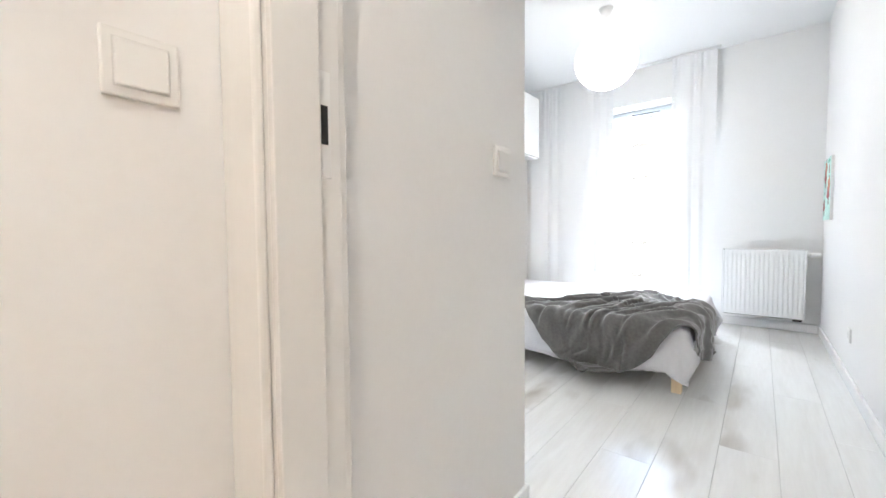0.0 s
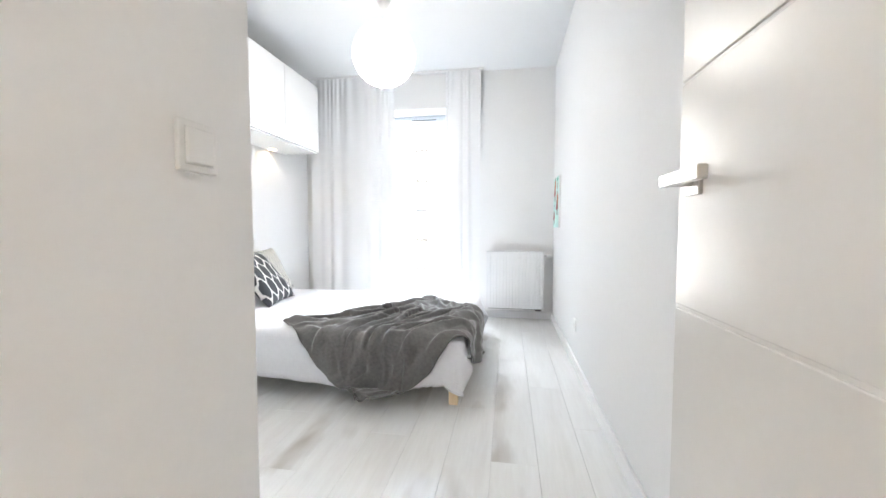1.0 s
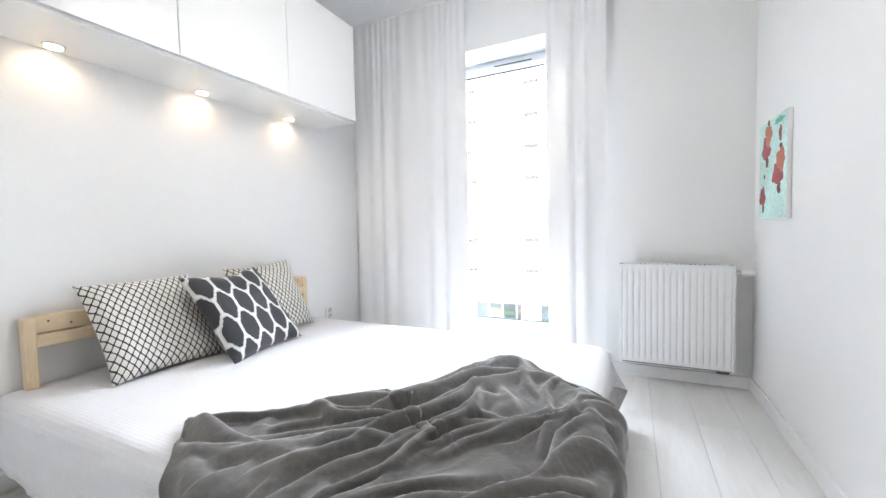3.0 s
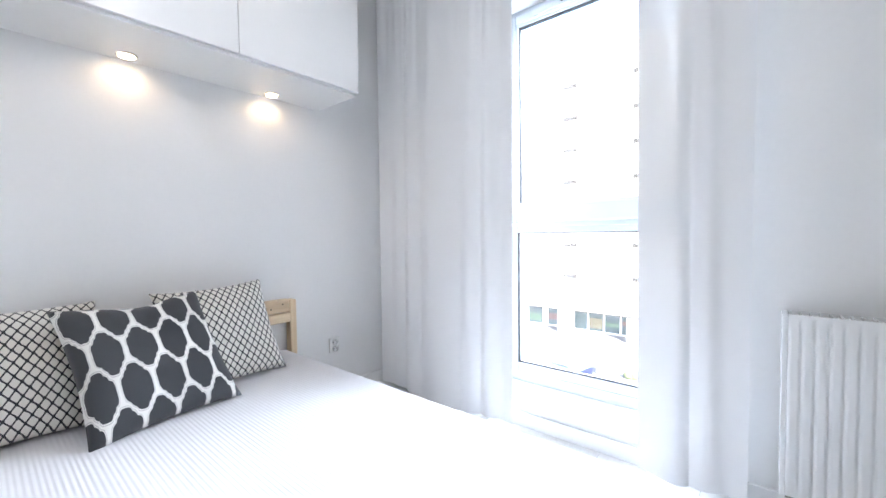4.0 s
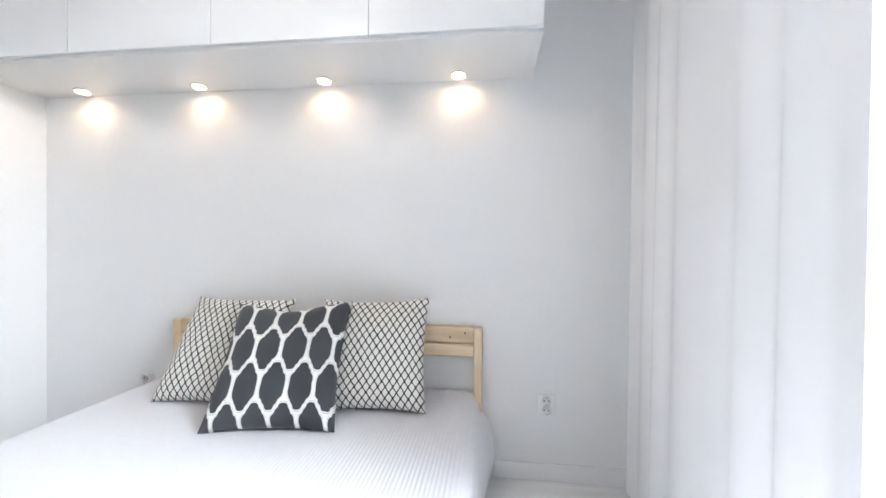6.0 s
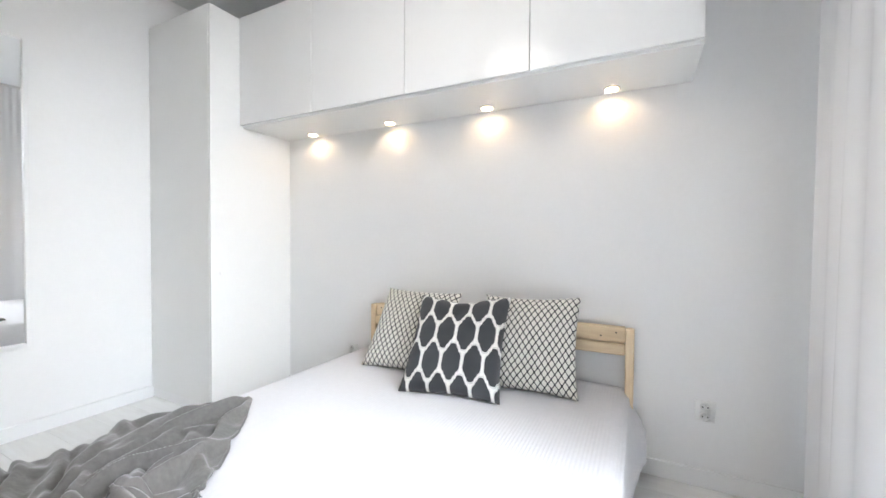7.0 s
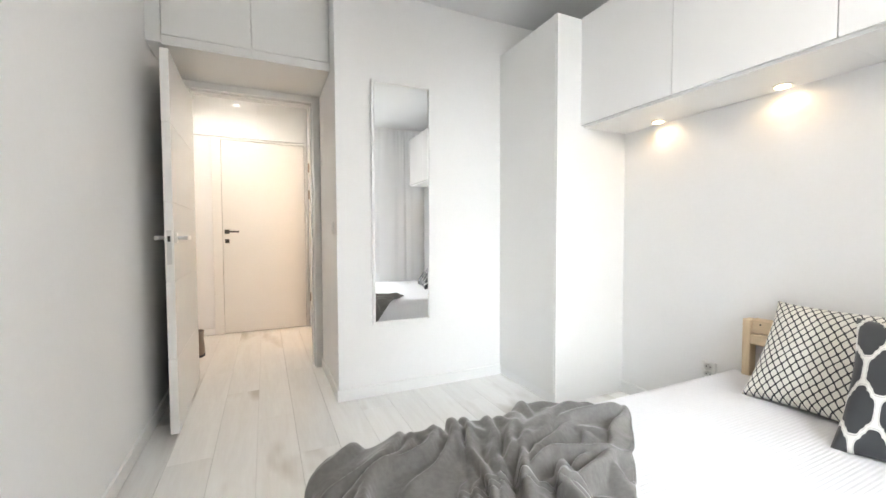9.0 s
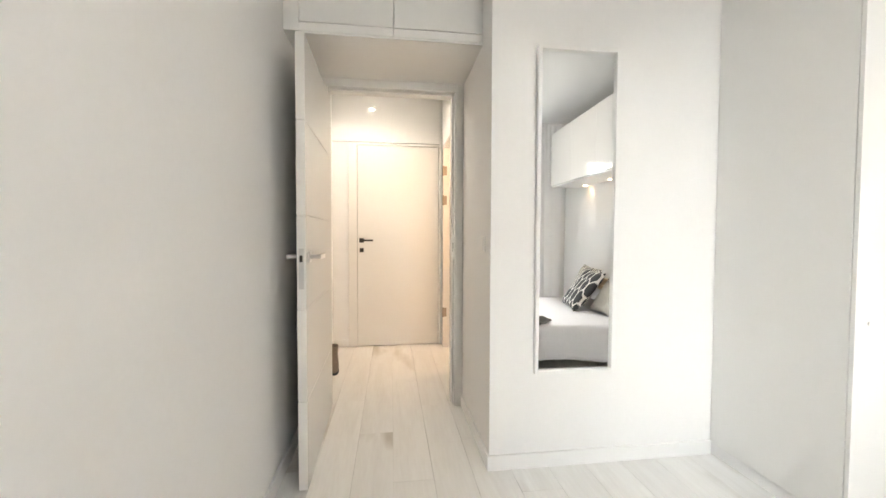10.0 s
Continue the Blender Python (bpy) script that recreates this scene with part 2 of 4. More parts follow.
def glass(name):
    m = bpy.data.materials.new(name)
    m.use_nodes = True
    b = m.node_tree.nodes["Principled BSDF"]
    b.inputs["Base Color"].default_value, b.inputs["Roughness"].default_value = (0.98, 0.99, 1.0, 1), 0.0
    b.inputs["Transmission Weight"].default_value, b.inputs["IOR"].default_value = 1.0, 1.45
    return m


PAINT = material("wall paint", (0.86, 0.86, 0.86), 0.75, vary=0.012, bump=0.05, bump_scale=260)
CEIL = material("ceiling paint", (0.84, 0.85, 0.86), 0.9, vary=0.01, bump=0.04, bump_scale=200)
TRIM = material("white lacquered trim", (0.86, 0.86, 0.86), 0.35, vary=0.012)
GLOSS = material("glossy white cabinet front", (0.86, 0.86, 0.86), 0.10, vary=0.006)
GLOSS.node_tree.nodes["Principled BSDF"].inputs["Specular IOR Level"].default_value = 0.3
CARCASS = material("white melamine", (0.84, 0.84, 0.83), 0.4, vary=0.01)
GAP = material("shadow gap backing", (0.3, 0.3, 0.29), 0.8)
DOOR = material("satin white door", (0.84, 0.83, 0.81), 0.27, vary=0.012)
PLASTIC = material("white plastic", (0.85, 0.85, 0.84), 0.3, vary=0.01)
# Window plastic: colour greyed and blued below white, offsetting excess light behind the curtains.
UPVC = material("dimmed white window plastic", (0.57, 0.61, 0.66), 0.25, vary=0.008)
GASKET = material("black rubber gasket", (0.03, 0.035, 0.04), 0.6)
STEEL = material("brushed steel", (0.62, 0.61, 0.6), 0.28, 1.0, vary=0.05)
DARKMETAL = material("dark bronze metal", (0.07, 0.065, 0.06), 0.4, 0.8)
BRASS = material("aged nickel hinge", (0.35, 0.3, 0.25), 0.4, 0.9)
BLACK = material("black socket", (0.02, 0.02, 0.02), 0.6)
RADIATOR = material("white radiator enamel", (0.87, 0.88, 0.89), 0.22, vary=0.006)
PINE = wood("pine", (0.70, 0.52, 0.33), (0.85, 0.69, 0.47), 0.45, 1)
PINE_UP = wood("pine upright", (0.70, 0.52, 0.33), (0.85, 0.69, 0.47), 0.45, 2)
PINE_X = wood("pine rail", (0.70, 0.52, 0.33), (0.85, 0.69, 0.47), 0.45, 0)
OAK = wood("whitewashed oak laminate", (0.79, 0.78, 0.765), (0.88, 0.88, 0.87), 0.21, 1, ring=9, random_part=0.05)
COVER = ribbed_cloth("white ribbed cotton", (0.74, 0.735, 0.76))
THROW = fleece("grey fleece", (0.155, 0.149, 0.144))
LATTICE = pattern_cloth("lozenge print", (0.8, 0.78, 0.72), (0.045, 0.045, 0.05), "lattice")
OGEE = pattern_cloth("lobed print", (0.82, 0.81, 0.78), (0.05, 0.053, 0.06), "ogee")
VOILE = sheer("white voile")
GLASS = glass("window glass")
MIRROR = material("mirror silver", (0.93, 0.94, 0.94), 0.0, 1.0, vary=0.0)
MATTRESS = material("white ticking", (0.8, 0.8, 0.8), 0.9, bump=0.1)
GLOBE = paper_globe("lit paper globe", (1.0, 0.965, 0.91), 0.03, 0.36)
BULB = glowing("warm lamp lens", (1.0, 0.74, 0.45), 0.5)
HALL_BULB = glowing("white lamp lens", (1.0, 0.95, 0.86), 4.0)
HALL_GLOSS = material("glossy white hall cupboard front", (0.86, 0.86, 0.86), 0.04, vary=0.006)

# ---- building helpers ----


def box(bm, x0, x1, y0, y1, z0, z1, bevel=0.0, seg=2):
    """Adds a box to bm, its edges rounded by bevel."""
    got = bmesh.ops.create_cube(bm, size=1.0)
    for v in got["verts"]:
        v.co = Vector(((x0 + x1) / 2 + v.co.x * (x1 - x0), (y0 + y1) / 2 + v.co.y * (y1 - y0), (z0 + z1) / 2 + v.co.z * (z1 - z0)))
    if bevel:
        edges = list({e for v in got["verts"] for e in v.link_edges})
        bmesh.ops.bevel(bm, geom=edges, offset=bevel, segments=seg, affect="EDGES", profile=0.5)
    return bm


def boxes(*sizes, bevel=0.0, seg=2):
    bm = bmesh.new()
    for s in sizes:
        box(bm, *s, bevel=bevel, seg=seg)
    return bm


def rod(bm, a, b, r, n=16, r2=None):
    """Adds a round bar from a to b."""
    a, b = Vector(a), Vector(b)
    m = Matrix.Translation((a + b) / 2) @ (b - a).to_track_quat("Z", "Y").to_matrix().to_4x4()
    bmesh.ops.create_cone(bm, cap_ends=True, segments=n, radius1=r, radius2=r if r2 is None else r2, depth=(b - a).length, matrix=m)
    return bm


def as_mesh(name, bm, mat, smooth=False):
    bmesh.ops.recalc_face_normals(bm, faces=bm.faces)
    me = bpy.data.meshes.new(name)
    bm.to_mesh(me)
    bm.free()
    me.materials.append(mat)
    if smooth:
        me.polygons.foreach_set("use_smooth", [True] * len(me.polygons))
    return me


def part(name, bm, mat, parent, label="", smooth=False):
    ob = new(name, as_mesh(name, bm, mat, smooth))
    ob.parent = parent
    return tagged(ob, label=label)


def thing(name, at, label, category, group="", kind=""):
    ob = new(name)
    ob.location = at
    ob.empty_display_size = 0.05
    return tagged(ob, label, category, group, kind)


def structure(name, bm, mat, label, category, smooth=False):
    return tagged(new(name, as_mesh(name, bm, mat, smooth)), label, category, kind="structure")


def grid_mesh(name, pts, uv_size, mat, thick=0.0):
    """A smooth sheet through an array of points (rows, columns, 3), with UVs in metres and, where asked, a thickness."""
    r, c = pts.shape[:2]
    verts = pts.reshape(-1, 3)
    faces = [(i * c + j, i * c + j + 1, (i + 1) * c + j + 1, (i + 1) * c + j) for i in range(r - 1) for j in range(c - 1)]
    uvs = np.stack(np.meshgrid(np.linspace(0, uv_size[1], c), np.linspace(0, uv_size[0], r)), -1).reshape(-1, 2)
    if thick:
        du, dv = np.gradient(pts, axis=0), np.gradient(pts, axis=1)
        nor = np.cross(du, dv)
        nor /= np.linalg.norm(nor, axis=2, keepdims=True) + 1e-9
        k = r * c
        verts = np.concatenate([(pts + nor * thick / 2).reshape(-1, 3), (pts - nor * thick / 2).reshape(-1, 3)])
        faces = faces + [tuple(k + i for i in reversed(f)) for f in faces]
        rim = [j for j in range(c)] + [i * c + c - 1 for i in range(1, r)] + [(r - 1) * c + j for j in range(c - 2, -1, -1)] + [i * c for i in range(r - 2, 0, -1)]
        faces += [(rim[(i + 1) % len(rim)], rim[i], rim[i] + k, rim[(i + 1) % len(rim)] + k) for i in range(len(rim))]
        uvs = np.concatenate([uvs, uvs])
    me = bpy.data.meshes.new(name)
    me.from_pydata(verts.tolist(), [], faces)
    layer = me.uv_layers.new(name="UVMap")
    idx = np.empty(len(me.loops), dtype=np.int32)
    me.loops.foreach_get("vertex_index", idx)
    layer.data.foreach_set("uv", uvs[idx].astype(np.float32).ravel())
    me.materials.append(mat)
    me.polygons.foreach_set("use_smooth", [True] * len(me.polygons))
    me.update()
    return me


# ---- the room: sizes ----
XL, XR, YW, YS, H = -1.76, 1.03, 6.385, 2.86, 2.65
XA = 0.026          # side of the door recess
YD0, YD1 = 1.99, 2.11   # door frame
WX0, WX1, WZ0, WZ1 = -0.955, 0.10, 0.12, 2.28   # window opening
HALL_Y, HALL_X, HALL_H = 0.595, 1.10, 2.65

structure("wall_west", boxes((XL - 0.2, XL, 0.2, YW + 0.4, -0.2, H + 0.2)), PAINT, "smooth white painted wall behind the bed", "wall")
structure("wall_east", boxes((XR, XR + 0.3, 2.05, YW + 0.4, -0.2, H + 0.2)), PAINT, "smooth white painted side wall", "wall")
bm = boxes((XL, WX0, YW, YW + 0.4, -0.2, H + 0.2), (WX1, XR, YW, YW + 0.4, -0.2, H + 0.2),
           (WX0, WX1, YW, YW + 0.4, -0.2, WZ0 - 0.03), (WX0, WX1, YW, YW + 0.4, WZ1, H + 0.2))
structure("wall_north", bm, PAINT, "white painted wall with one tall window opening", "wall")
structure("wall_south", boxes((XL, XA, YS - 0.13, YS, -0.2, H + 0.2), (XA - 0.12, XA, YD1 - 0.01, YS - 0.13, -0.2, H + 0.2)),
          PAINT, "white painted wall stub beside the door recess", "wall")
structure("wall_door", boxes((XA - 0.12, 0.06, YD0 + 0.02, YD1 - 0.01, -0.2, H + 0.2), (0.93, XR + 0.3, YD0 + 0.02, 2.05, -0.2, H + 0.2),
                             (0.06, 0.93, YD0 + 0.02, YD1 - 0.01, 2.14, H + 0.2)), PAINT, "white wall round the bedroom doorway", "wall")
structure("ceiling", boxes((XL - 0.1, XR + 0.1, 2.0, YW + 0.2, H, H + 0.18)), CEIL, "plain white painted ceiling", "ceiling")

# hall and the side room behind its doorway
XH = -0.03
structure("wall_hall_west", boxes((XH - 0.12, XH, 1.50, YD0 + 0.02, -0.2, H + 0.2), (XH - 0.12, XH, 0.2, 0.70, -0.2, H + 0.2),
                                  (XH - 0.12, XH, 0.70, 1.50, 2.08, H + 0.2)), PAINT, "cream-lit white hall wall with a doorway", "wall")
structure("wall_hall_east", boxes((HALL_X, HALL_X + 0.2, 0.2, YD0 + 0.02, -0.2, H + 0.2)), PAINT, "white painted hall wall", "wall")
structure("wall_hall_south", boxes((XL - 0.2, 0.0, 0.2, HALL_Y - 0.02, -0.2, H + 0.2), (0.0, 0.86, 0.2, HALL_Y - 0.02, 2.11, H + 0.2), (0.86, HALL_X, 0.2, HALL_Y - 0.02, -0.2, H + 0.2),
                                   (0.0, 0.86, 0.2, 0.45, -0.2, 2.11)), PAINT, "white wall at the end of the hall", "wall")
structure("ceiling_hall", boxes((XL - 0.1, HALL_X + 0.1, 0.2, YD0 + 0.02, HALL_H, HALL_H + 0.15)), CEIL, "white lowered hall ceiling", "ceiling")
structure("wall_side_room", boxes((XL, XH - 0.12, 2.01, 2.13, -0.2, H + 0.2)), PAINT, "plain wall of the lit side room", "wall")

# baseboards
bm = boxes((XL, XL + 0.014, 3.46, YW - 0.014, 0, 0.075), bevel=0.003)
structure("baseboard", bm, TRIM, "low white baseboard along the bed wall", "baseboard")
structure("baseboard", boxes((XR - 0.014, XR, 2.10, YW - 0.014, 0, 0.075), bevel=0.003), TRIM, "low white baseboard along the side wall", "baseboard")
structure("baseboard", boxes((XL, XR, YW - 0.014, YW, 0, 0.075), bevel=0.003), TRIM, "low white baseboard below the radiator", "baseboard")
structure("baseboard", boxes((-1.185, XA + 0.012, YS, YS + 0.014, 0, 0.075), bevel=0.003), TRIM, "low white baseboard below the mirror", "baseboard")
structure("baseboard", boxes((XA, XA + 0.012, YD1 + 0.02, YS, 0, 0.075), bevel=0.003), TRIM, "low white baseboard in the door recess", "baseboard")
structure("baseboard", boxes((0.90, HALL_X, HALL_Y - 0.02, HALL_Y - 0.006, 0, 0.075), bevel=0.003), TRIM, "low white baseboard in the hall", "baseboard")

# ---- window ----
WY, FY0, FY1 = 6.645, 0.0, 0.09
win = thing("window_1", (0, WY, WZ0), "tall white plastic window with a fixed lower pane and a trickle vent", "window", kind="structure")


def window_frame(bm, x0, x1, z0, z1, w, y0, y1, bevel, low=None, high=None):
    """Four bars round an opening; the bottom and top bars may have heights of their own."""
    low, high = w if low is None else low, w if high is None else high
    box(bm, x0, x0 + w, y0, y1, z0, z1, bevel)
    box(bm, x1 - w, x1, y0, y1, z0, z1, bevel)
    box(bm, x0 + w, x1 - w, y0, y1, z0, z0 + low, bevel)
    box(bm, x0 + w, x1 - w, y0, y1, z1 - high, z1, bevel)
    return bm


hz = WZ1 - WZ0
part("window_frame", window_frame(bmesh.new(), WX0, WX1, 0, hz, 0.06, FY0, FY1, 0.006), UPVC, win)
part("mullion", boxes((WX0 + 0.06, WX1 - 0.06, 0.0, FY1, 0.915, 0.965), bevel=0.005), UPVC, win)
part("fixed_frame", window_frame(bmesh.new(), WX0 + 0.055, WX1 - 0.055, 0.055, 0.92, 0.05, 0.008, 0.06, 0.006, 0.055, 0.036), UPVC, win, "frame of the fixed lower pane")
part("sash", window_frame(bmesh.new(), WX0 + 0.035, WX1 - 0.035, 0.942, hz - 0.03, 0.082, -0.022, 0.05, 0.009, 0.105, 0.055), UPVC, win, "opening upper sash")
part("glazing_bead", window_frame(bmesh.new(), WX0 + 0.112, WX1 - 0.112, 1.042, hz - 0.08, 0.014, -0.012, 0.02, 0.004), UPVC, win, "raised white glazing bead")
part("gasket", window_frame(bmesh.new(), WX0 + 0.124, WX1 - 0.124, 1.054, hz - 0.092, 0.007, 0.003, 0.03, 0), GASKET, win, "black rubber gasket")
part("gasket", window_frame(bmesh.new(), WX0 + 0.103, WX1 - 0.103, 0.108, 0.886, 0.008, 0.012, 0.03, 0), GASKET, win, "black rubber gasket")
for z0, z1, m in ((1.05, hz - 0.09, 0.12), (0.105, 0.89, 0.10)):
    pane = part("pane", boxes((WX0 + m, WX1 - m, 0.026, 0.032, z0, z1)), GLASS, win, "clear glass")
    pane.visible_shadow = False
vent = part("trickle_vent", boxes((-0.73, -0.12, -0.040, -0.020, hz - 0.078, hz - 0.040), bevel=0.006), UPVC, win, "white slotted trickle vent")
part("vent_slot", boxes((-0.56, -0.27, -0.0435, -0.039, hz - 0.064, hz - 0.055)), GASKET, vent)
part("sash_hinge", boxes((WX0 + 0.02, WX0 + 0.062, -0.034, -0.019, 0.925, 0.955), bevel=0.004), STEEL, win, "small steel hinge")
part("window_sill", boxes((WX0 - 0.02, WX1 + 0.02, YW - WY - 0.012, 0.012, -0.03, 0.0), bevel=0.005), TRIM, win, "white laminated window sill")
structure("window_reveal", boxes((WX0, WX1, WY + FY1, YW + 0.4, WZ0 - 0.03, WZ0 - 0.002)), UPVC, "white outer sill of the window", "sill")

# ---- bedroom door, open against the wall ----
frame_ob = thing("door_frame", (0, YD0, 0), "white door frame with flat casing and a strike plate", "door frame", kind="structure")
part("jamb", boxes((0.06, 0.085, 0.0, 0.12, 0, 2.115), bevel=0.002), DOOR, frame_ob)
part("jamb", boxes((0.905, 0.93, 0.0, 0.12, 0, 2.115), bevel=0.002), DOOR, frame_ob)
part("head_jamb", boxes((0.06, 0.93, 0.0, 0.12, 2.115, 2.14), bevel=0.002), DOOR, frame_ob)
part("door_stop", boxes((0.085, 0.098, 0.0, 0.075, 0, 2.10), (0.098, 0.905, 0.0, 0.075, 2.10, 2.113), bevel=0.002), DOOR, frame_ob)
part("casing", boxes((XA + 0.001, 0.078, 0.121, 0.136, 0, 2.17), bevel=0.003), DOOR, frame_ob)
part("casing", boxes((0.078, 0.912, 0.121, 0.136, 2.108, 2.17), bevel=0.003), DOOR, frame_ob)
part("casing", boxes((0.912, 0.975, 0.121, 0.136, 0, 2.17), bevel=0.003), DOOR, frame_ob)
part("casing", boxes((XH + 0.001, 0.076, -0.016, 0.0, 0, 2.19), bevel=0.005), DOOR, frame_ob)
part("casing", boxes((0.076, 0.914, -0.016, 0.0, 2.112, 2.19), bevel=0.005), DOOR, frame_ob)
part("casing", boxes((0.914, 0.99, -0.016, 0.0, 0, 2.19), bevel=0.005), DOOR, frame_ob)
strike = part("strike_plate", boxes((0.0845, 0.0875, 0.078, 0.1, 1.0, 1.165), bevel=0.001), PLASTIC, frame_ob, "pale strike plate")
part("strike_slot", boxes((0.087, 0.0885, 0.082, 0.094, 1.052, 1.112)), BLACK, strike)

door = thing("door_1", (0.935, YD1 + 0.002, 0), "white flush door with thin grooves, standing open", "door", kind="structure")
door.rotation_euler = (0, 0, radians(1.2))
DW, DT = 0.81, 0.04
zs = [0.006, 0.415, 0.83, 1.245, 1.66, 2.045]
for z0, z1 in zip(zs, zs[1:]):
    part("door_panel", boxes((-DT, 0, 0.0, DW, z0 + 0.003, z1 - 0.003), bevel=0.0025), DOOR, door)
part("core", boxes((-DT + 0.003, -0.003, 0.003, DW - 0.003, 0.01, 2.04)), DOOR, door)


def lever(thing_, side, y, z, out=1):
    """A flat square lever with a square rose, on the face x = side (+1 or -1 outwards along x)."""
    x = 0.0 if side > 0 else -DT
    bm = boxes((min(x, x + side * 0.008), max(x, x + side * 0.008), y - 0.026, y + 0.026, z - 0.026, z + 0.026), bevel=0.002)
    rose = part("rose", bm, STEEL, thing_, "square steel rose")
    bm = rod(bmesh.new(), (x + side * 0.008, y, z), (x + side * 0.045, y, z), 0.0105, 20)
    box(bm, min(x + side * 0.04, x + side * 0.056), max(x + side * 0.04, x + side * 0.056), y - 0.125, y + 0.012, z - 0.011, z + 0.011, 0.003)
    part("lever", bm, STEEL, rose, "flat steel lever")
    return rose


lever(door, -1, DW - 0.065, 1.06)
lever(door, 1, DW - 0.065, 1.06)
lock = part("lock_plate", boxes((-DT * 0.5 - 0.011, -DT * 0.5 + 0.011, DW - 0.0005, DW + 0.002, 0.92, 1.10), bevel=0.0008), STEEL, door, "steel lock plate on the door edge")
part("latch", boxes((-DT * 0.5 - 0.006, -DT * 0.5 + 0.006, DW + 0.001, DW + 0.012, 1.04, 1.07), bevel=0.002), DARKMETAL, lock)

# ---- cabinets over the door recess ----
for i, (x0, x1) in enumerate(((XA + 0.001, 0.492), (0.494, 0.955))):
    cab = thing("over_door_cabinet", (x0, 2.13, 2.17), "white cupboard built in above the door recess", "cabinet", "cupboards above the door")
    w = x1 - x0
    part("body", boxes((0, w, 0.0, 0.52, 0, 0.48)), CARCASS, cab)
    part("door", boxes((0.002, w - 0.002, 0.523, 0.542, 0.045, 0.476), bevel=0.0015), CARCASS, cab)
    part("lower_rail", boxes((0, w, 0.521, 0.541, 0, 0.0415), bevel=0.001), CARCASS, cab)

structure("soffit", boxes((XA + 0.001, 0.954, 2.131, 2.672, 2.158, 2.168), bevel=0.001), CARCASS, "plain white board under the cupboards above the door", "panel")

# ---- far hall: end door, cupboards above, side doorway ----
end_door = thing("door_2", (0.0, HALL_Y - 0.04, 0), "closed cream-lit white hall door with dark lever", "door", kind="structure")
part("leaf", boxes((0.012, 0.848, 0, 0.042, 0.008, 2.085), bevel=0.002), DOOR, end_door)
part("casing", boxes((-0.02, 0.009, 0, 0.05, 0, 2.09), bevel=0.002), DOOR, end_door)
part("casing", boxes((0.851, 0.94, 0, 0.05, 0, 2.11), bevel=0.002), DOOR, end_door)
part("casing", boxes((0.009, 0.851, 0, 0.05, 2.088, 2.11), bevel=0.002), DOOR, end_door)
rose = part("rose", boxes((0.785, 0.83, 0.042, 0.05, 1.085, 1.13), bevel=0.002), DARKMETAL, end_door, "dark square rose")
bm = rod(bmesh.new(), (0.808, 0.05, 1.108), (0.808, 0.09, 1.108), 0.009, 12)
box(bm, 0.69, 0.818, 0.08, 0.094, 1.099, 1.117, 0.003)
part("lever", bm, DARKMETAL, rose, "dark lever")
part("keyhole_plate", boxes((0.787, 0.828, 0.042, 0.049, 0.985, 1.028), bevel=0.002), DARKMETAL, end_door, "dark keyhole plate")
for x0, x1 in ((0.0, 0.487), (0.491, 1.098)):
    cab = thing("hall_cupboard", (x0, HALL_Y - 0.02, 2.118), "cream-lit white cupboard front above the hall door", "cabinet", "cupboards above the hall door")
    part("door", boxes((0, x1 - x0, 0, 0.03, 0, HALL_H - 2.122), bevel=0.0015), HALL_GLOSS, cab)
side_frame = thing("side_door_frame", (XH, 0.70, 0), "white frame of the lit side doorway", "door frame", kind="structure")
part("jamb", boxes((-0.12, 0.006, 0.0, 0.02, 0, 2.06), bevel=0.002), DOOR, side_frame)
part("jamb", boxes((-0.12, 0.006, 0.78, 0.80, 0, 2.06), bevel=0.002), DOOR, side_frame)
part("head_jamb", boxes((-0.12, 0.006, 0.0, 0.80, 2.06, 2.08), bevel=0.002), DOOR, side_frame)
side_door = thing("door_3", (XH - 0.13, 0.72, 0), "white side-room door standing open in orange lamplight", "door", kind="structure")
part("leaf", boxes((-0.76, 0, 0.0, 0.04, 0.008, 2.05), bevel=0.002), DOOR, side_door)
for z in (0.37, 1.52, 1.82):
    part("hinge", rod(boxes((0.10, 0.137, 0.015, 0.022, z - 0.045, z + 0.045)), (0.139, 0.026, z - 0.05), (0.139, 0.026, z + 0.05), 0.008, 10), BRASS, side_door, "nickel hinge")

# ---- ceiling lamps ----
globe = thing("pendant_lamp", (-0.362, 4.97, H), "round white paper globe pendant, lit", "lamp")
cup = bmesh.new()
rod(cup, (0, 0, -0.06), (0, 0, 0), 0.03, 24, 0.052)
part("canopy", cup, PLASTIC, globe, "white ceiling canopy", smooth=True)
part("cord", rod(bmesh.new(), (0, 0, -0.17), (0, 0, -0.05), 0.0035, 8), PLASTIC, globe)
bm = bmesh.new()
bmesh.ops.create_uvsphere(bm, u_segments=72, v_segments=36, radius=0.232)
for v in bm.verts:
    ribs = 1 - 0.006 * abs(math.sin(v.co.z / 0.232 * 16))
    v.co = Vector((v.co.x * ribs, v.co.y * ribs, v.co.z * 0.985 - 0.39))
part("shade", bm, GLOBE, globe, "paper globe shade", smooth=True)
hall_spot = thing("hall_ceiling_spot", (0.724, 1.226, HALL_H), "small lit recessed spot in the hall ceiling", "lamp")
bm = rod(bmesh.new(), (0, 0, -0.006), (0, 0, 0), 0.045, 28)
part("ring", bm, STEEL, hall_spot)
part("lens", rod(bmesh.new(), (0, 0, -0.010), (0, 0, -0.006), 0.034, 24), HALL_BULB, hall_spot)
structure("cabinet_filler", boxes((0.957, XR, 2.13, 2.668, 2.17, H)), CARCASS, "white filler strip beside the cupboards", "trim")

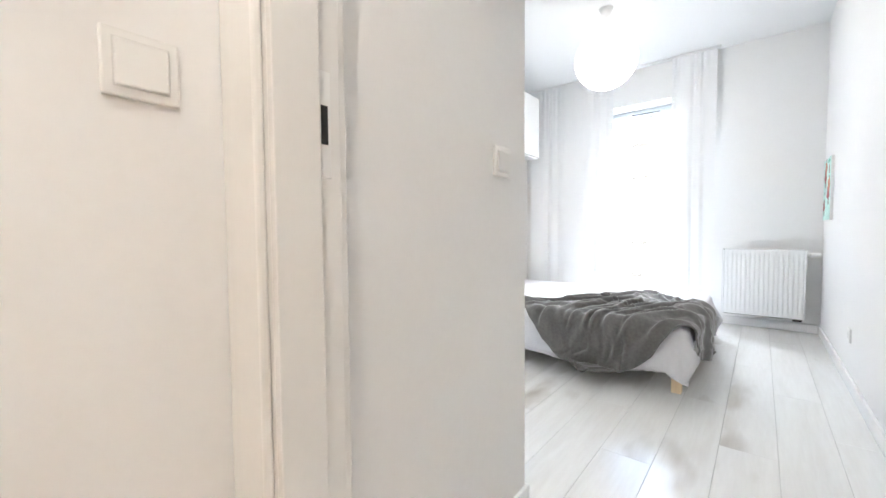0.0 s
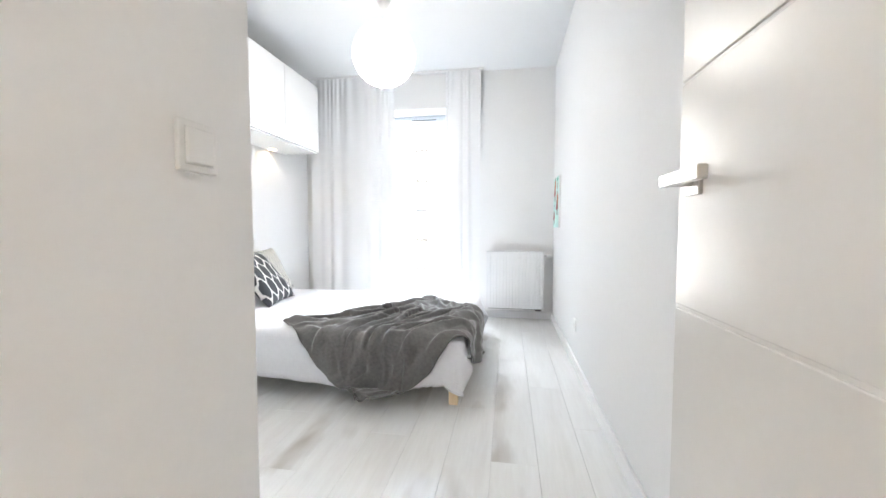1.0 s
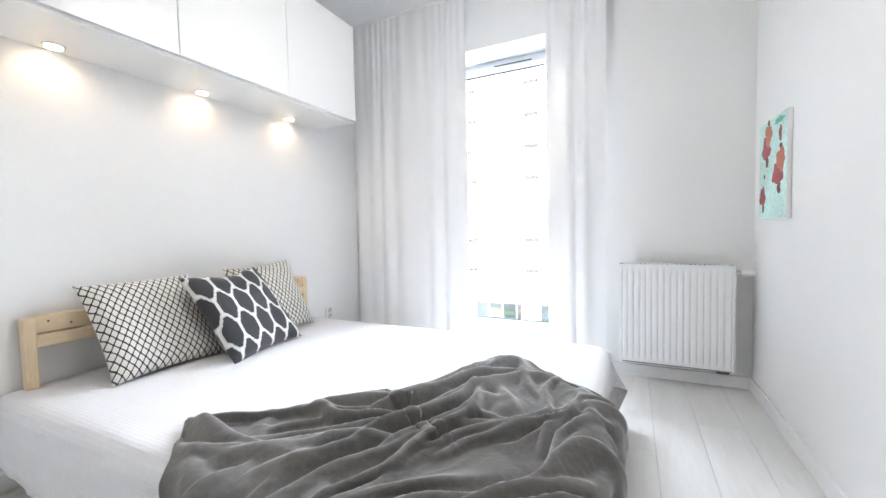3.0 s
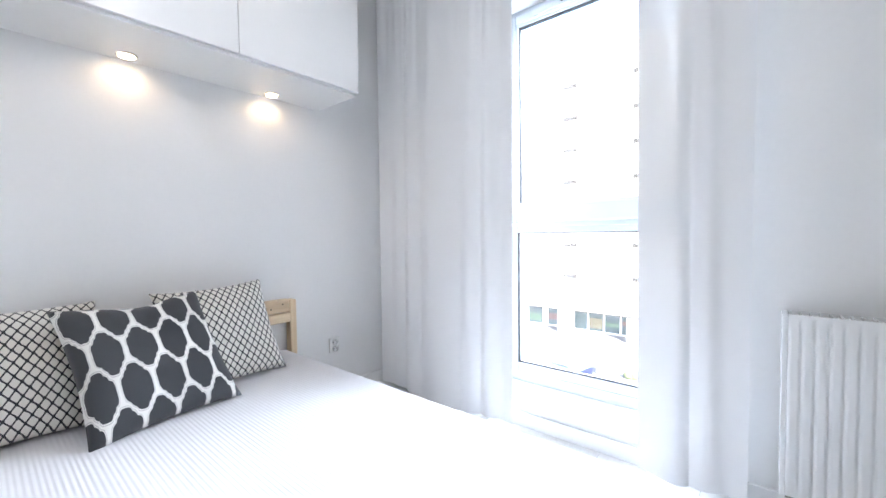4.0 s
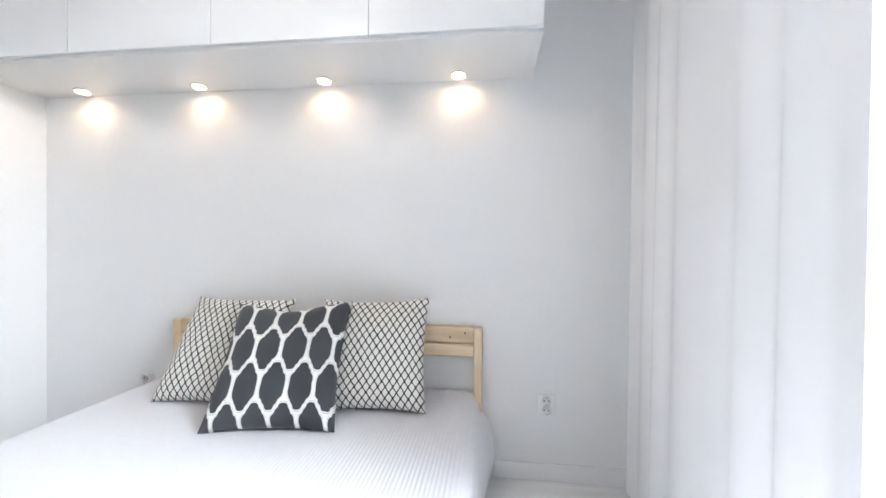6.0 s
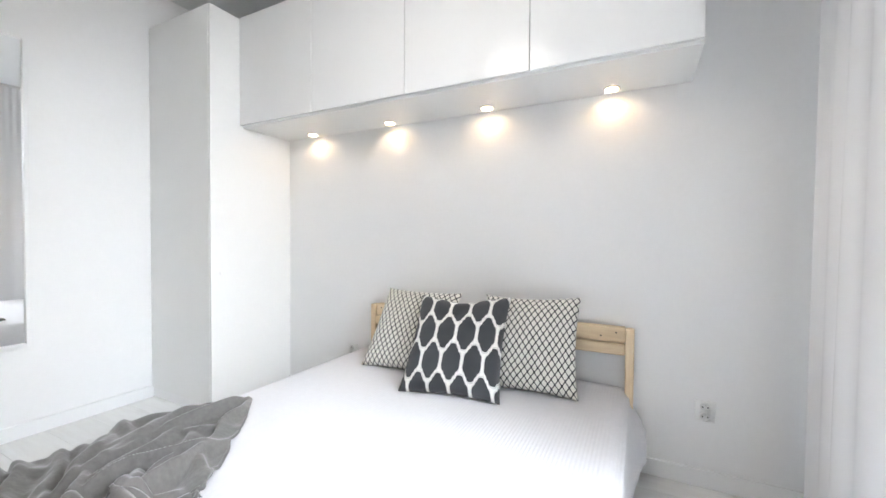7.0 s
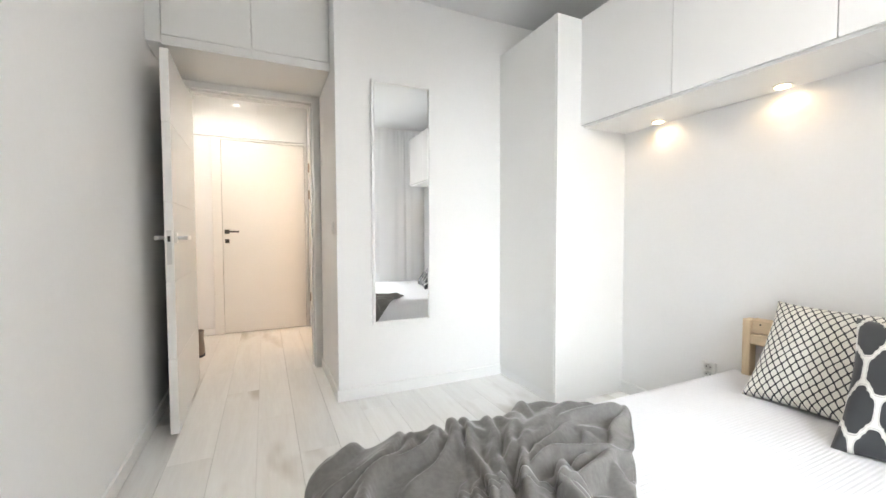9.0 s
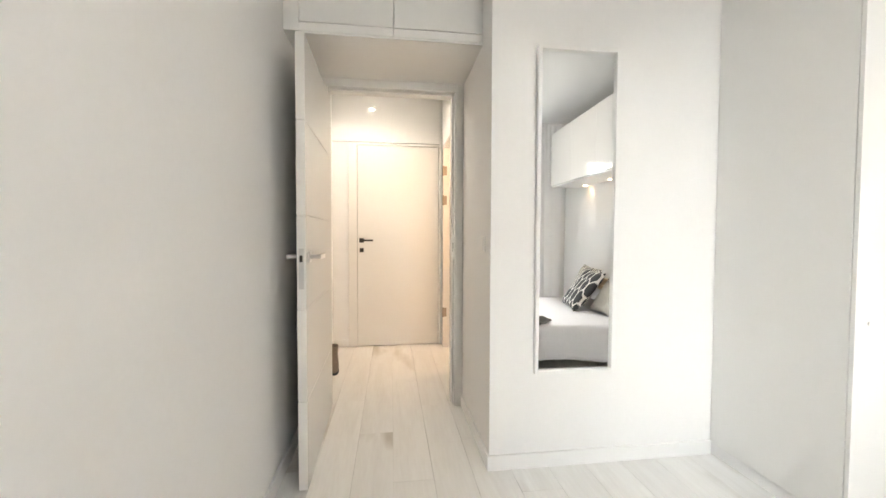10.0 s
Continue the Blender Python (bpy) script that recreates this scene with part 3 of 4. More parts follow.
# ---- tall cupboard, wall cabinets with their lights ----
tall = thing("tall_wardrobe", (XL, YS + 0.001, 0), "tall narrow white wardrobe beside the bed wall", "wardrobe")
part("body", boxes((0, 0.555, 0, 0.62, 0.06, 2.40), bevel=0.002), CARCASS, tall)
part("door", boxes((0.558, 0.576, 0.003, 0.617, 0.062, 2.40), bevel=0.0015), CARCASS, tall)
part("plinth", boxes((0, 0.565, 0, 0.615, 0, 0.058)), TRIM, tall, "white plinth")
part("side_panel", boxes((0, 0.576, 0.62, 0.636, 0, 2.40), bevel=0.0015), CARCASS, tall)
part("cap", rod(bmesh.new(), (0.515, 0.635, 0.84), (0.515, 0.640, 0.84), 0.008, 16), PLASTIC, tall, "small round plastic cap")
CY0, CY1 = 3.490, 5.912
cw = (CY1 - CY0) / 4
for i in range(4):
    cab = thing("wall_cabinet", (XL + 0.001, CY0 + i * cw, 1.748), "glossy white handleless wall cabinet above the bed", "cabinet", "wall cabinets over the bed")
    part("body", boxes((0, 0.365, 0.001, cw - 0.001, 0.018, 0.652)), CARCASS, cab)
    part("bottom_panel", boxes((0, 0.366, 0.0, cw, -0.010, 0.017), bevel=0.0008), CARCASS, cab)
    part("door", boxes((0.369, 0.388, 0.0017, cw - 0.0017, 0.002, 0.656), bevel=0.0012), GLOSS, cab, "glossy white door")
for y in SPOT_Y:
    lampo = thing("cabinet_spot", (-1.69, y, 1.738), "small round warm spot set in the cabinet underside", "lamp", "spots under the wall cabinets")
    part("ring", rod(bmesh.new(), (0, 0, -0.006), (0, 0, 0), 0.036, 28), STEEL, lampo, "steel ring")
    part("lens", rod(bmesh.new(), (0, 0, -0.009), (0, 0, -0.006), 0.028, 24), BULB, lampo, "glowing lens")

# ---- mirror ----
mirror = thing("wall_mirror", (-0.195, YS + 0.001, 0.478), "narrow tall mirror in a thin white frame, hung on the wall", "mirror")
mirror.rotation_euler = (radians(-0.4), 0, radians(-1.4))
MW, MH, FD = 0.412, 1.592, 0.028
for n_, s in (("stile", (-MW, -MW + 0.018, 0, FD, 0, MH)), ("stile", (-0.018, 0, 0, FD, 0, MH)), ("rail", (-MW + 0.018, -0.018, 0, FD, 0, 0.018)), ("rail", (-MW + 0.018, -0.018, 0, FD, MH - 0.018, MH))):
    part(n_, boxes(s, bevel=0.002), TRIM, mirror)
part("mirror_glass", boxes((-MW + 0.018, -0.018, 0.004, 0.012, 0.018, MH - 0.018)), MIRROR, mirror, "clear mirror glass")

# ---- radiator ----
rad = thing("radiator", (0.335, 6.262, 0.119), "white ribbed panel radiator on the wall", "radiator")
RW, RH = 0.592, 0.606
bm = bmesh.new()
nr = 17
cols = []
for i in range(nr * 8 + 1):
    u = i / (nr * 8)
    ph = (u * nr) % 1.0
    d = 0.007 * max(0.0, min(1.0, 2.6 - 5.2 * abs(ph - 0.5)))
    cols.append((u * (RW - 0.03) + 0.015, d))
rows_ = [(0.0, 0.0), (0.02, 0.0), (0.05, 1.0), (RH - 0.05, 1.0), (RH - 0.02, 0.0), (RH, 0.0)]
vs = [[bm.verts.new((x, 0.010 - d * k, z)) for x, d in cols] for z, k in rows_]
for a, b in zip(vs, vs[1:]):
    for i in range(len(a) - 1):
        bm.faces.new((a[i], a[i + 1], b[i + 1], b[i]))
part("front_panel", bm, RADIATOR, rad, smooth=True)
part("back_panel", boxes((0.01, RW - 0.01, 0.068, 0.078, 0.01, RH - 0.01), bevel=0.003), RADIATOR, rad)
part("side_cover", boxes((0, 0.016, 0.006, 0.085, 0.004, RH + 0.004), bevel=0.004), RADIATOR, rad)
part("side_cover", boxes((RW - 0.016, RW, 0.006, 0.085, 0.004, RH + 0.004), bevel=0.004), RADIATOR, rad)
grille = boxes((0.016, RW - 0.016, 0.006, 0.012, RH - 0.006, RH + 0.004), (0.016, RW - 0.016, 0.079, 0.085, RH - 0.006, RH + 0.004))
for i in range(24):
    x = 0.02 + i * (RW - 0.044) / 23
    box(grille, x, x + 0.006, 0.012, 0.079, RH - 0.004, RH + 0.003)
part("top_grille", grille, RADIATOR, rad)
part("bottom_rail", boxes((0.016, RW - 0.016, 0.008, 0.02, 0.0, 0.006)), GAP, rad)
bm = rod(bmesh.new(), (RW, 0.045, RH - 0.04), (RW + 0.03, 0.045, RH - 0.04), 0.012, 16)
part("valve", bm, STEEL, rad, "steel valve body")
bm = rod(bmesh.new(), (RW + 0.028, 0.045, RH - 0.04), (RW + 0.088, 0.045, RH - 0.04), 0.021, 20, 0.018)
part("thermostat_head", bm, PLASTIC, rad, "white thermostat head", smooth=False)
bm = rod(bmesh.new(), (RW - 0.07, 0.045, -0.02), (RW - 0.07, 0.045, 0.01), 0.012, 12)
rod(bm, (RW - 0.07, 0.045, -0.012), (RW - 0.02, 0.045, -0.012), 0.010, 12)
part("return_valve", bm, DARKMETAL, rad, "dark return valve")
for x in (0.09, RW - 0.09):
    part("bracket", boxes((x - 0.012, x + 0.012, 0.078, 0.1225, 0.08, RH - 0.08)), RADIATOR, rad)

# ---- sockets and switches ----


WELL = material("grey socket well", (0.74, 0.74, 0.73), 0.4)


def double_socket(at, turn):
    ob = thing("wall_socket", at, "white double wall socket", "socket", "wall sockets")
    ob.rotation_euler = (0, 0, radians(turn))
    part("plate", boxes((0, 0.010, -0.038, 0.038, -0.045, 0.045), bevel=0.004), PLASTIC, ob)
    for z in (-0.0205, 0.0205):
        ring = bmesh.new()
        bmesh.ops.create_cone(ring, cap_ends=False, segments=28, radius1=0.0195, radius2=0.018, depth=0.012, matrix=Matrix.Translation((0.013, 0, z)) @ Matrix.Rotation(radians(90), 4, "Y"))
        part("socket_ring", ring, PLASTIC, ob)
        well = part("socket_well", rod(bmesh.new(), (0.0095, 0, z), (0.0112, 0, z), 0.018, 24), WELL, ob)
        bm = rod(bmesh.new(), (0.011, 0, z + 0.009), (0.022, 0, z + 0.009), 0.0028, 10)
        part("earth_pin", bm, STEEL, well)
        for y in (-0.0095, 0.0095):
            part("pin_hole", rod(bmesh.new(), (0.0111, y, z - 0.002), (0.0117, y, z - 0.002), 0.0032, 10), BLACK, well)
    return ob


double_socket((XL, 4.071, 0.328), 0)
double_socket((XL, 5.986, 0.328), 0)
single = thing("wall_socket", (XR, 4.94, 0.297), "white square wall socket on the side wall", "socket", "wall sockets")
part("plate", boxes((-0.010, 0, -0.042, 0.042, -0.042, 0.042), bevel=0.004), PLASTIC, single)
part("socket_well", rod(bmesh.new(), (-0.0115, 0, 0), (-0.0095, 0, 0), 0.02, 24), WELL, single)


def light_switch(at, name, label):
    ob = thing(name, at, label, "switch", "light switches")
    part("plate", boxes((0, 0.009, -0.043, 0.043, -0.043, 0.043), bevel=0.003), PLASTIC, ob)
    part("rocker", boxes((0.0085, 0.014, -0.030, 0.030, -0.030, 0.030), bevel=0.003), PLASTIC, ob)
    part("seam", boxes((0.0088, 0.0095, -0.0315, 0.0315, -0.0315, 0.0315)), WELL, ob)
    return ob


light_switch((XA, 2.71, 1.115), "light_switch", "white square light switch in the door recess")
light_switch((XH, 1.875, 1.135), "light_switch", "white square light switch on the hall wall")

# ---- painting on the side wall ----
art = thing("canvas_painting", (XR, 6.02, 1.22), "unframed canvas with red flowers on pale turquoise", "painting")
part("stretcher", boxes((-0.0195, -0.001, -0.2, 0.2, -0.24, 0.24), bevel=0.003), PLASTIC, art, "white canvas edge")
part("painted_face", boxes((-0.0205, -0.0188, -0.198, 0.198, -0.238, 0.238)), material("turquoise paint", (0.60, 0.83, 0.78), 0.7, vary=0.30, scale=9, bump=0.3, bump_scale=60), art, "pale turquoise paint")
ORANGE = material("orange red paint", (0.56, 0.21, 0.14), 0.7, vary=0.3, scale=24)
RED = material("dark red paint", (0.38, 0.10, 0.11), 0.7, vary=0.35, scale=24)
STEM = material("dark brown paint", (0.17, 0.07, 0.06), 0.7, vary=0.3, scale=20)
LEAF = material("green paint", (0.20, 0.56, 0.44), 0.7, vary=0.3, scale=20)


def blot(cy, cz, ry, rz, seed, mat, name, label, layer=0):
    """One thick, ragged dab of paint."""
    rng = random.Random(seed)
    p = [rng.uniform(0, 6.3) for _ in range(3)]
    bm = bmesh.new()
    x = -0.0208 - 0.0005 * layer
    rim = []
    for i in range(36):
        a = 2 * math.pi * i / 36
        rr = 0.88 + 0.10 * math.sin(3 * a + p[0]) + 0.09 * math.sin(5 * a + p[1]) + 0.05 * math.sin(9 * a + p[2])
        rim.append(bm.verts.new((x, cy + ry * rr * math.cos(a), cz + rz * rr * math.sin(a))))
    got = bmesh.ops.extrude_face_region(bm, geom=[bm.faces.new(rim)])
    for v in got["geom"]:
        if isinstance(v, bmesh.types.BMVert):
            v.co.x = -0.0200
    part(name, bm, mat, art, label)


for k, (cy, cz, ry, rz) in enumerate(((0.072, 0.135, 0.085, 0.10), (-0.105, -0.005, 0.095, 0.10), (0.125, -0.105, 0.062, 0.085))):
    blot(cy, cz - rz * 0.9, ry * 0.28, rz * 0.35, 40 + k, STEM, "stem", "dark painted stem")
    blot(cy + ry * 0.2, cz - rz * 0.25, ry * 0.85, rz * 0.62, 10 + k, RED, "flower", "dark red painted petals", 1)
    if k < 2:
        blot(cy - ry * 0.2, cz + rz * 0.35, ry * 0.66, rz * 0.60, 20 + k, ORANGE, "petal", "orange-red painted petals", 2)
    blot(cy - ry * 0.2, cz + rz * 0.95, ry * 0.22, rz * 0.16, 30 + k, STEM, "bud", "dark painted bud")
blot(-0.115, 0.150, 0.022, 0.042, 4, RED, "bud", "dark red painted bud")
blot(-0.10, 0.212, 0.075, 0.016, 5, LEAF, "stroke", "green painted stroke")

# ---- curtains on a ceiling rail ----
structure("curtain_rail", boxes((XL, 0.29, 6.285, 6.315, H - 0.018, H), bevel=0.002), TRIM, "white ceiling curtain rail", "rail")


def curtain(name, x0, x1, folds, seed, label, belly=0.0):
    """A voile panel gathered at the top that falls into broad, soft, uneven folds; belly pushes its middle into the room."""
    rng = random.Random(seed)
    p = [rng.uniform(0, 6.3) for _ in range(6)]
    nx, nz = 200, 44
    pts = np.zeros((nz, nx, 3))
    u = np.linspace(0, 1, nx)
    for j in range(nz):
        w = j / (nz - 1)
        drift = 0.35 * math.sin(w * 2.2 + p[0])
        a = 2 * math.pi * folds * (u + 0.05 * np.sin(2 * math.pi * u * 1.7 + p[1] + 0.8 * w)) + drift
        broad = np.sin(a + 0.25 * np.sin(a + p[2]))
        uneven = 0.6 + 0.4 * np.sin(2 * math.pi * u * folds * 0.37 + p[3])
        deep = 0.005 + 0.007 * min(1.0, w * 1.6)
        pleat = 0.005 * np.sin(a * 2.6 + p[4]) * max(0.0, 1 - w * 3.0)
        x = x0 + (x1 - x0) * u + 0.010 * np.cos(a) * w
        hem = 0.030 + 0.010 * np.sin(2 * math.pi * u * 1.3 + p[5])
        z = H - 0.02 - w * (H - 0.02 - hem)
        y = 6.292 + deep * uneven * broad + pleat - belly * w * np.sin(math.pi * u) ** 2
        pts[j] = np.stack([x, np.minimum(y, YW - 0.022), z], -1)
    ob = new(name, grid_mesh(name, pts, (2.6, x1 - x0), VOILE))
    return tagged(ob, label, "curtain", "window curtains")


curtain("curtain", XL + 0.10, -0.672, 5.4, 3, "sheer white voile curtain hanging from ceiling to floor", 0.03)
curtain("curtain", -0.112, 0.262, 2.6, 8, "narrow sheer white voile curtain drawn to the side")

# ---- bed ----
BX0, BX1, BY0, BY1 = -1.755, 0.305, 4.19, 5.70
TOP = 0.375
bed = thing("bed_frame", (0, 0, 0), "low pine double bed frame with slatted headboard", "bed")
part("post", boxes((BX0, BX0 + 0.055, 4.256, 4.292, 0, 0.655), bevel=0.006), PINE_UP, bed)
part("post", boxes((BX0, BX0 + 0.055, 5.674, 5.71, 0, 0.655), bevel=0.006), PINE_UP, bed)
part("top_rail", boxes((BX0 + 0.004, BX0 + 0.046, 4.292, 5.674, 0.59, 0.66), bevel=0.006), PINE, bed)
part("cap_rail", boxes((BX0 + 0.02, BX0 + 0.056, 4.292, 5.674, 0.535, 0.586), bevel=0.006), PINE, bed)
part("lower_rail", boxes((BX0 + 0.01, BX0 + 0.04, 4.292, 5.674, 0.20, 0.33), bevel=0.005), PINE, bed)
for y in (4.33, 4.40, 5.57, 5.635):
    part("screw", rod(bmesh.new(), (BX0 + 0.045, y, 0.635 - 0.02 * (y in (4.40, 5.57))), (BX0 + 0.0468, y, 0.635 - 0.02 * (y in (4.40, 5.57))), 0.004, 10), DARKMETAL, bed, "small dark screw head")
for y in (4.235, 5.66):
    part("side_rail", boxes((BX0 + 0.056, BX1 - 0.05, y - 0.012, y + 0.012, 0.17, 0.30), bevel=0.004), PINE_X, bed)
part("foot_rail", boxes((BX1 - 0.045, BX1 - 0.02, 4.26, 5.64, 0.17, 0.30), bevel=0.004), PINE, bed)
for y in (4.195, 5.63):
    part("leg", boxes((BX1 - 0.064, BX1 - 0.014, y, y + 0.05, 0, 0.175), bevel=0.005), PINE_UP, bed)
for i in range(12):
    x = -1.6 + i * 0.155
    part("slat", boxes((x, x + 0.07, 4.25, 5.645, 0.225, 0.243), bevel=0.002), PINE, bed)
mat_ob = thing("mattress", (0, 0, 0.245), "thin white mattress under the bedspread", "mattress")
part("core", boxes((-1.69, BX1 - 0.012, BY0 + 0.025, BY1 - 0.025, 0, TOP - 0.258), bevel=0.03, seg=3), MATTRESS, mat_ob, smooth=True)


def drape(nu, nv, size_u, size_v, start, solids, steps, seed, stiff=0.35, drag=0.965, ruffle=0.0, floor=0.006, pins=None, grip=0.55, spans=(2, 5)):
    """Lets a sheet of cloth fall on rounded boxes. Rows run along u; start(U, V) gives its first shape."""
    rng = np.random.RandomState(seed)
    U, V = np.meshgrid(np.linspace(0, size_u, nu), np.linspace(0, size_v, nv), indexing="ij")
    P = start(U, V) + rng.normal(0, 0.0015, (nu, nv, 3)) * ruffle
    Q = P.copy()
    du, dv = size_u / (nu - 1), size_v / (nv - 1)
    dg = math.hypot(du, dv)

    def pull(A, B, rest, k):
        d = B - A
        ln = np.sqrt((d * d).sum(-1, keepdims=True)) + 1e-9
        c = d * ((ln - rest) / ln * 0.5 * k)
        A += c
        B -= c

    for s in range(steps):
        vel = (P - Q) * drag
        Q = P.copy()
        before = P.copy()
        P = P + vel
        P[..., 2] -= 9.81 * (1 / 90) ** 2
        for it in range(6):
            for o in (0, 1):
                n_ = (nu - o) // 2
                pull(P[o:o + 2 * n_:2], P[o + 1:o + 1 + 2 * n_:2], du, 1.0)
                n_ = (nv - o) // 2
                pull(P[:, o:o + 2 * n_:2], P[:, o + 1:o + 1 + 2 * n_:2], dv, 1.0)
                n_ = (nu - o) // 2
                A, B = P[o:o + 2 * n_:2], P[o + 1:o + 1 + 2 * n_:2]
                for q in (0, 1):
                    m_ = (nv - q) // 2
                    pull(A[:, q:q + 2 * m_:2], B[:, q + 1:q + 1 + 2 * m_:2], dg, 0.25)
                    pull(A[:, q + 1:q + 1 + 2 * m_:2], B[:, q:q + 2 * m_:2], dg, 0.25)
            if it % 2 == 0:
                for k_ in spans:
                    a, b = P[:-k_], P[k_:]
                    d = b - a
                    ln = np.sqrt((d * d).sum(-1, keepdims=True)) + 1e-9
                    c = d * (np.minimum(0, ln - du * k_ * 0.82) / ln * 0.5 * stiff * 0.5)
                    a -= -c
                    b += -c
                    a, b = P[:, :-k_], P[:, k_:]
                    d = b - a
                    ln = np.sqrt((d * d).sum(-1, keepdims=True)) + 1e-9
                    c = d * (np.minimum(0, ln - dv * k_ * 0.82) / ln * 0.5 * stiff * 0.5)
                    a -= -c
                    b += -c
        hit = np.zeros((nu, nv), bool)
        lying = np.zeros((nu, nv), bool)
        for x0, x1, y0, y1, z1, r in solids:
            c = np.array([(x0 + x1) / 2, (y0 + y1) / 2, (z1 - 1.0) / 2])
            h = np.array([(x1 - x0) / 2 - r, (y1 - y0) / 2 - r, (z1 + 1.0) / 2 - r])
            q = P - c
            near = np.clip(q, -h, h)
            d = q - near
            ln = np.sqrt((d * d).sum(-1))
            deep = (ln < 1e-6)
            out = (ln < r) & ~deep
            P[out] = (c + near + d / (ln[..., None] + 1e-9) * r)[out]
            P[..., 2][deep] = z1
            hit |= out | deep
            lying |= (out | deep) & (np.abs(q[..., 0]) < h[0]) & (np.abs(q[..., 1]) < h[1])
        low = P[..., 2] < floor
        P[..., 2][low] = floor
        hit |= low
        Q[hit] += (P[hit] - Q[hit]) * min(grip, 1.0)
        if grip > 1:
            P[lying, :2] = before[lying, :2]
            Q[lying] = P[lying]
        if pins is not None:
            pins(P, Q)
    return P


# bedspread: over the mattress, hanging down the sides and the foot
SX, SY = 2.17, 1.95


def spread_start(U, V):
    P = np.zeros(U.shape + (3,))
    P[..., 0] = -1.735 + U * 0.965
    P[..., 1] = (BY0 + BY1) / 2 - SY / 2 + V
    P[..., 2] = TOP + 0.02 + 0.004 * np.sin(U * 9 + V * 4)
    return P


def hold_head(P, Q):
    P[0, :, 0] = np.maximum(P[0, :, 0], -1.745)


bed_block = (-1.80, BX1 + 0.008, BY0 - 0.022, BY1 - 0.005, TOP, 0.05)
shape = drape(76, 70, SX, SY, spread_start, [bed_block], 150, 5, ruffle=1.0, pins=hold_head)
hang = np.clip((TOP - 0.06 - shape[..., 2]) / 0.18, 0, 1)
wave = 0.014 * np.sin(shape[..., 0] * 15 + 1.2 * np.sin(shape[..., 0] * 4)) + 0.008 * np.sin(shape[..., 0] * 31 + 2)
flare = np.clip((-1.15 - shape[..., 0]) / 0.5, 0, 1) ** 2
shape[..., 1] += np.where(shape[..., 1] < 5, -1, 1) * hang * (0.006 + 0.6 * wave + np.where(shape[..., 1] < 5, 0.012, 0.055) * flare)
shape[..., 2] += hang * 0.085 * flare
shape[..., 2] += hang * 0.016 * np.sin(shape[..., 0] * 6.5 + 0.5)
shape[..., 2] += 0.06 * hang * np.clip((shape[..., 0] - 0.05) / 0.2, 0, 1) * np.clip((4.35 - shape[..., 1]) / 0.12, 0, 1)


def edge_roll(pts, r, mat, name, parent):
    """A rolled hem along the border of a cloth sheet."""
    loop = np.concatenate([pts[0, :-1], pts[:-1, -1], pts[-1, :0:-1], pts[:0:-1, 0]])
    ahead = np.roll(loop, -1, 0) - np.roll(loop, 1, 0)
    ahead /= np.linalg.norm(ahead, axis=1, keepdims=True) + 1e-9
    a = np.cross(ahead, (0.31, 0.22, 0.93))
    a /= np.linalg.norm(a, axis=1, keepdims=True) + 1e-9
    b = np.cross(ahead, a)
    ring = [loop + r * (math.cos(q) * a + math.sin(q) * b) for q in (i * math.pi / 3 for i in range(6))]
    n_ = len(loop)
    faces = [(i * n_ + j, i * n_ + (j + 1) % n_, ((i + 1) % 6) * n_ + (j + 1) % n_, ((i + 1) % 6) * n_ + j) for i in range(6) for j in range(n_)]
    me = bpy.data.meshes.new(name)
    me.from_pydata(np.concatenate(ring).tolist(), [], faces)
    me.materials.append(mat)
    me.polygons.foreach_set("use_smooth", [True] * len(me.polygons))
    ob = new(name, me)
    ob.parent = parent


spread = thing("bedspread", (0, 0, 0), "white ribbed cotton bedspread draped over the mattress", "bedspread")
sheet = new("cloth", grid_mesh("cloth", shape, (SX, SY), COVER, 0.006))
sheet.parent = spread
edge_roll(shape, 0.005, COVER, "hem", spread)

# fleece throw, gathered aslant over the foot corner of the bed
TL, TW = 1.31, 0.83
SLANT = radians(45)


def throw_start(U, V):
    s = U - TL / 2
    turn = np.radians(-29 - 21 * U / TL)
    P = np.zeros(U.shape + (3,))
    W = V - 0.10 * (1 - np.sin(math.pi * U / TL)) - 0.15 * (U / TL) ** 5
    P[..., 0] = -0.335 + s * math.cos(SLANT) + W * np.cos(turn) - 0.12 * (U / TL) ** 2 * (1 - V / TW)
    P[..., 1] = 4.755 + s * math.sin(SLANT) + W * np.sin(turn)
    P[..., 2] = TOP + 0.05 + 0.01 * np.sin(U * 40) * V
    return P


def soft_noise(x, y, seed):
    """Smooth noise between -1 and 1 at a cell size of one."""
    table = np.random.RandomState(seed).uniform(-1, 1, (64, 64))
    i, j = np.floor(x).astype(int), np.floor(y).astype(int)
    fx, fy = x - i, y - j
    fx, fy = fx ** 3 * (fx * (fx * 6 - 15) + 10), fy ** 3 * (fy * (fy * 6 - 15) + 10)
    at = lambda p, q: table[p % 64, q % 64]  # noqa: E731
    return (at(i, j) * (1 - fx) + at(i + 1, j) * fx) * (1 - fy) + (at(i, j + 1) * (1 - fx) + at(i + 1, j + 1) * fx) * fy


def crest(x, y, seed, soft=0.07, power=2.4):
    """Branching rounded crests along the zero lines of the noise."""
    q = soft_noise(x, y, seed)
    return np.clip(1 - (np.sqrt(q * q + soft * soft) - soft) * 1.5, 0, 1) ** power


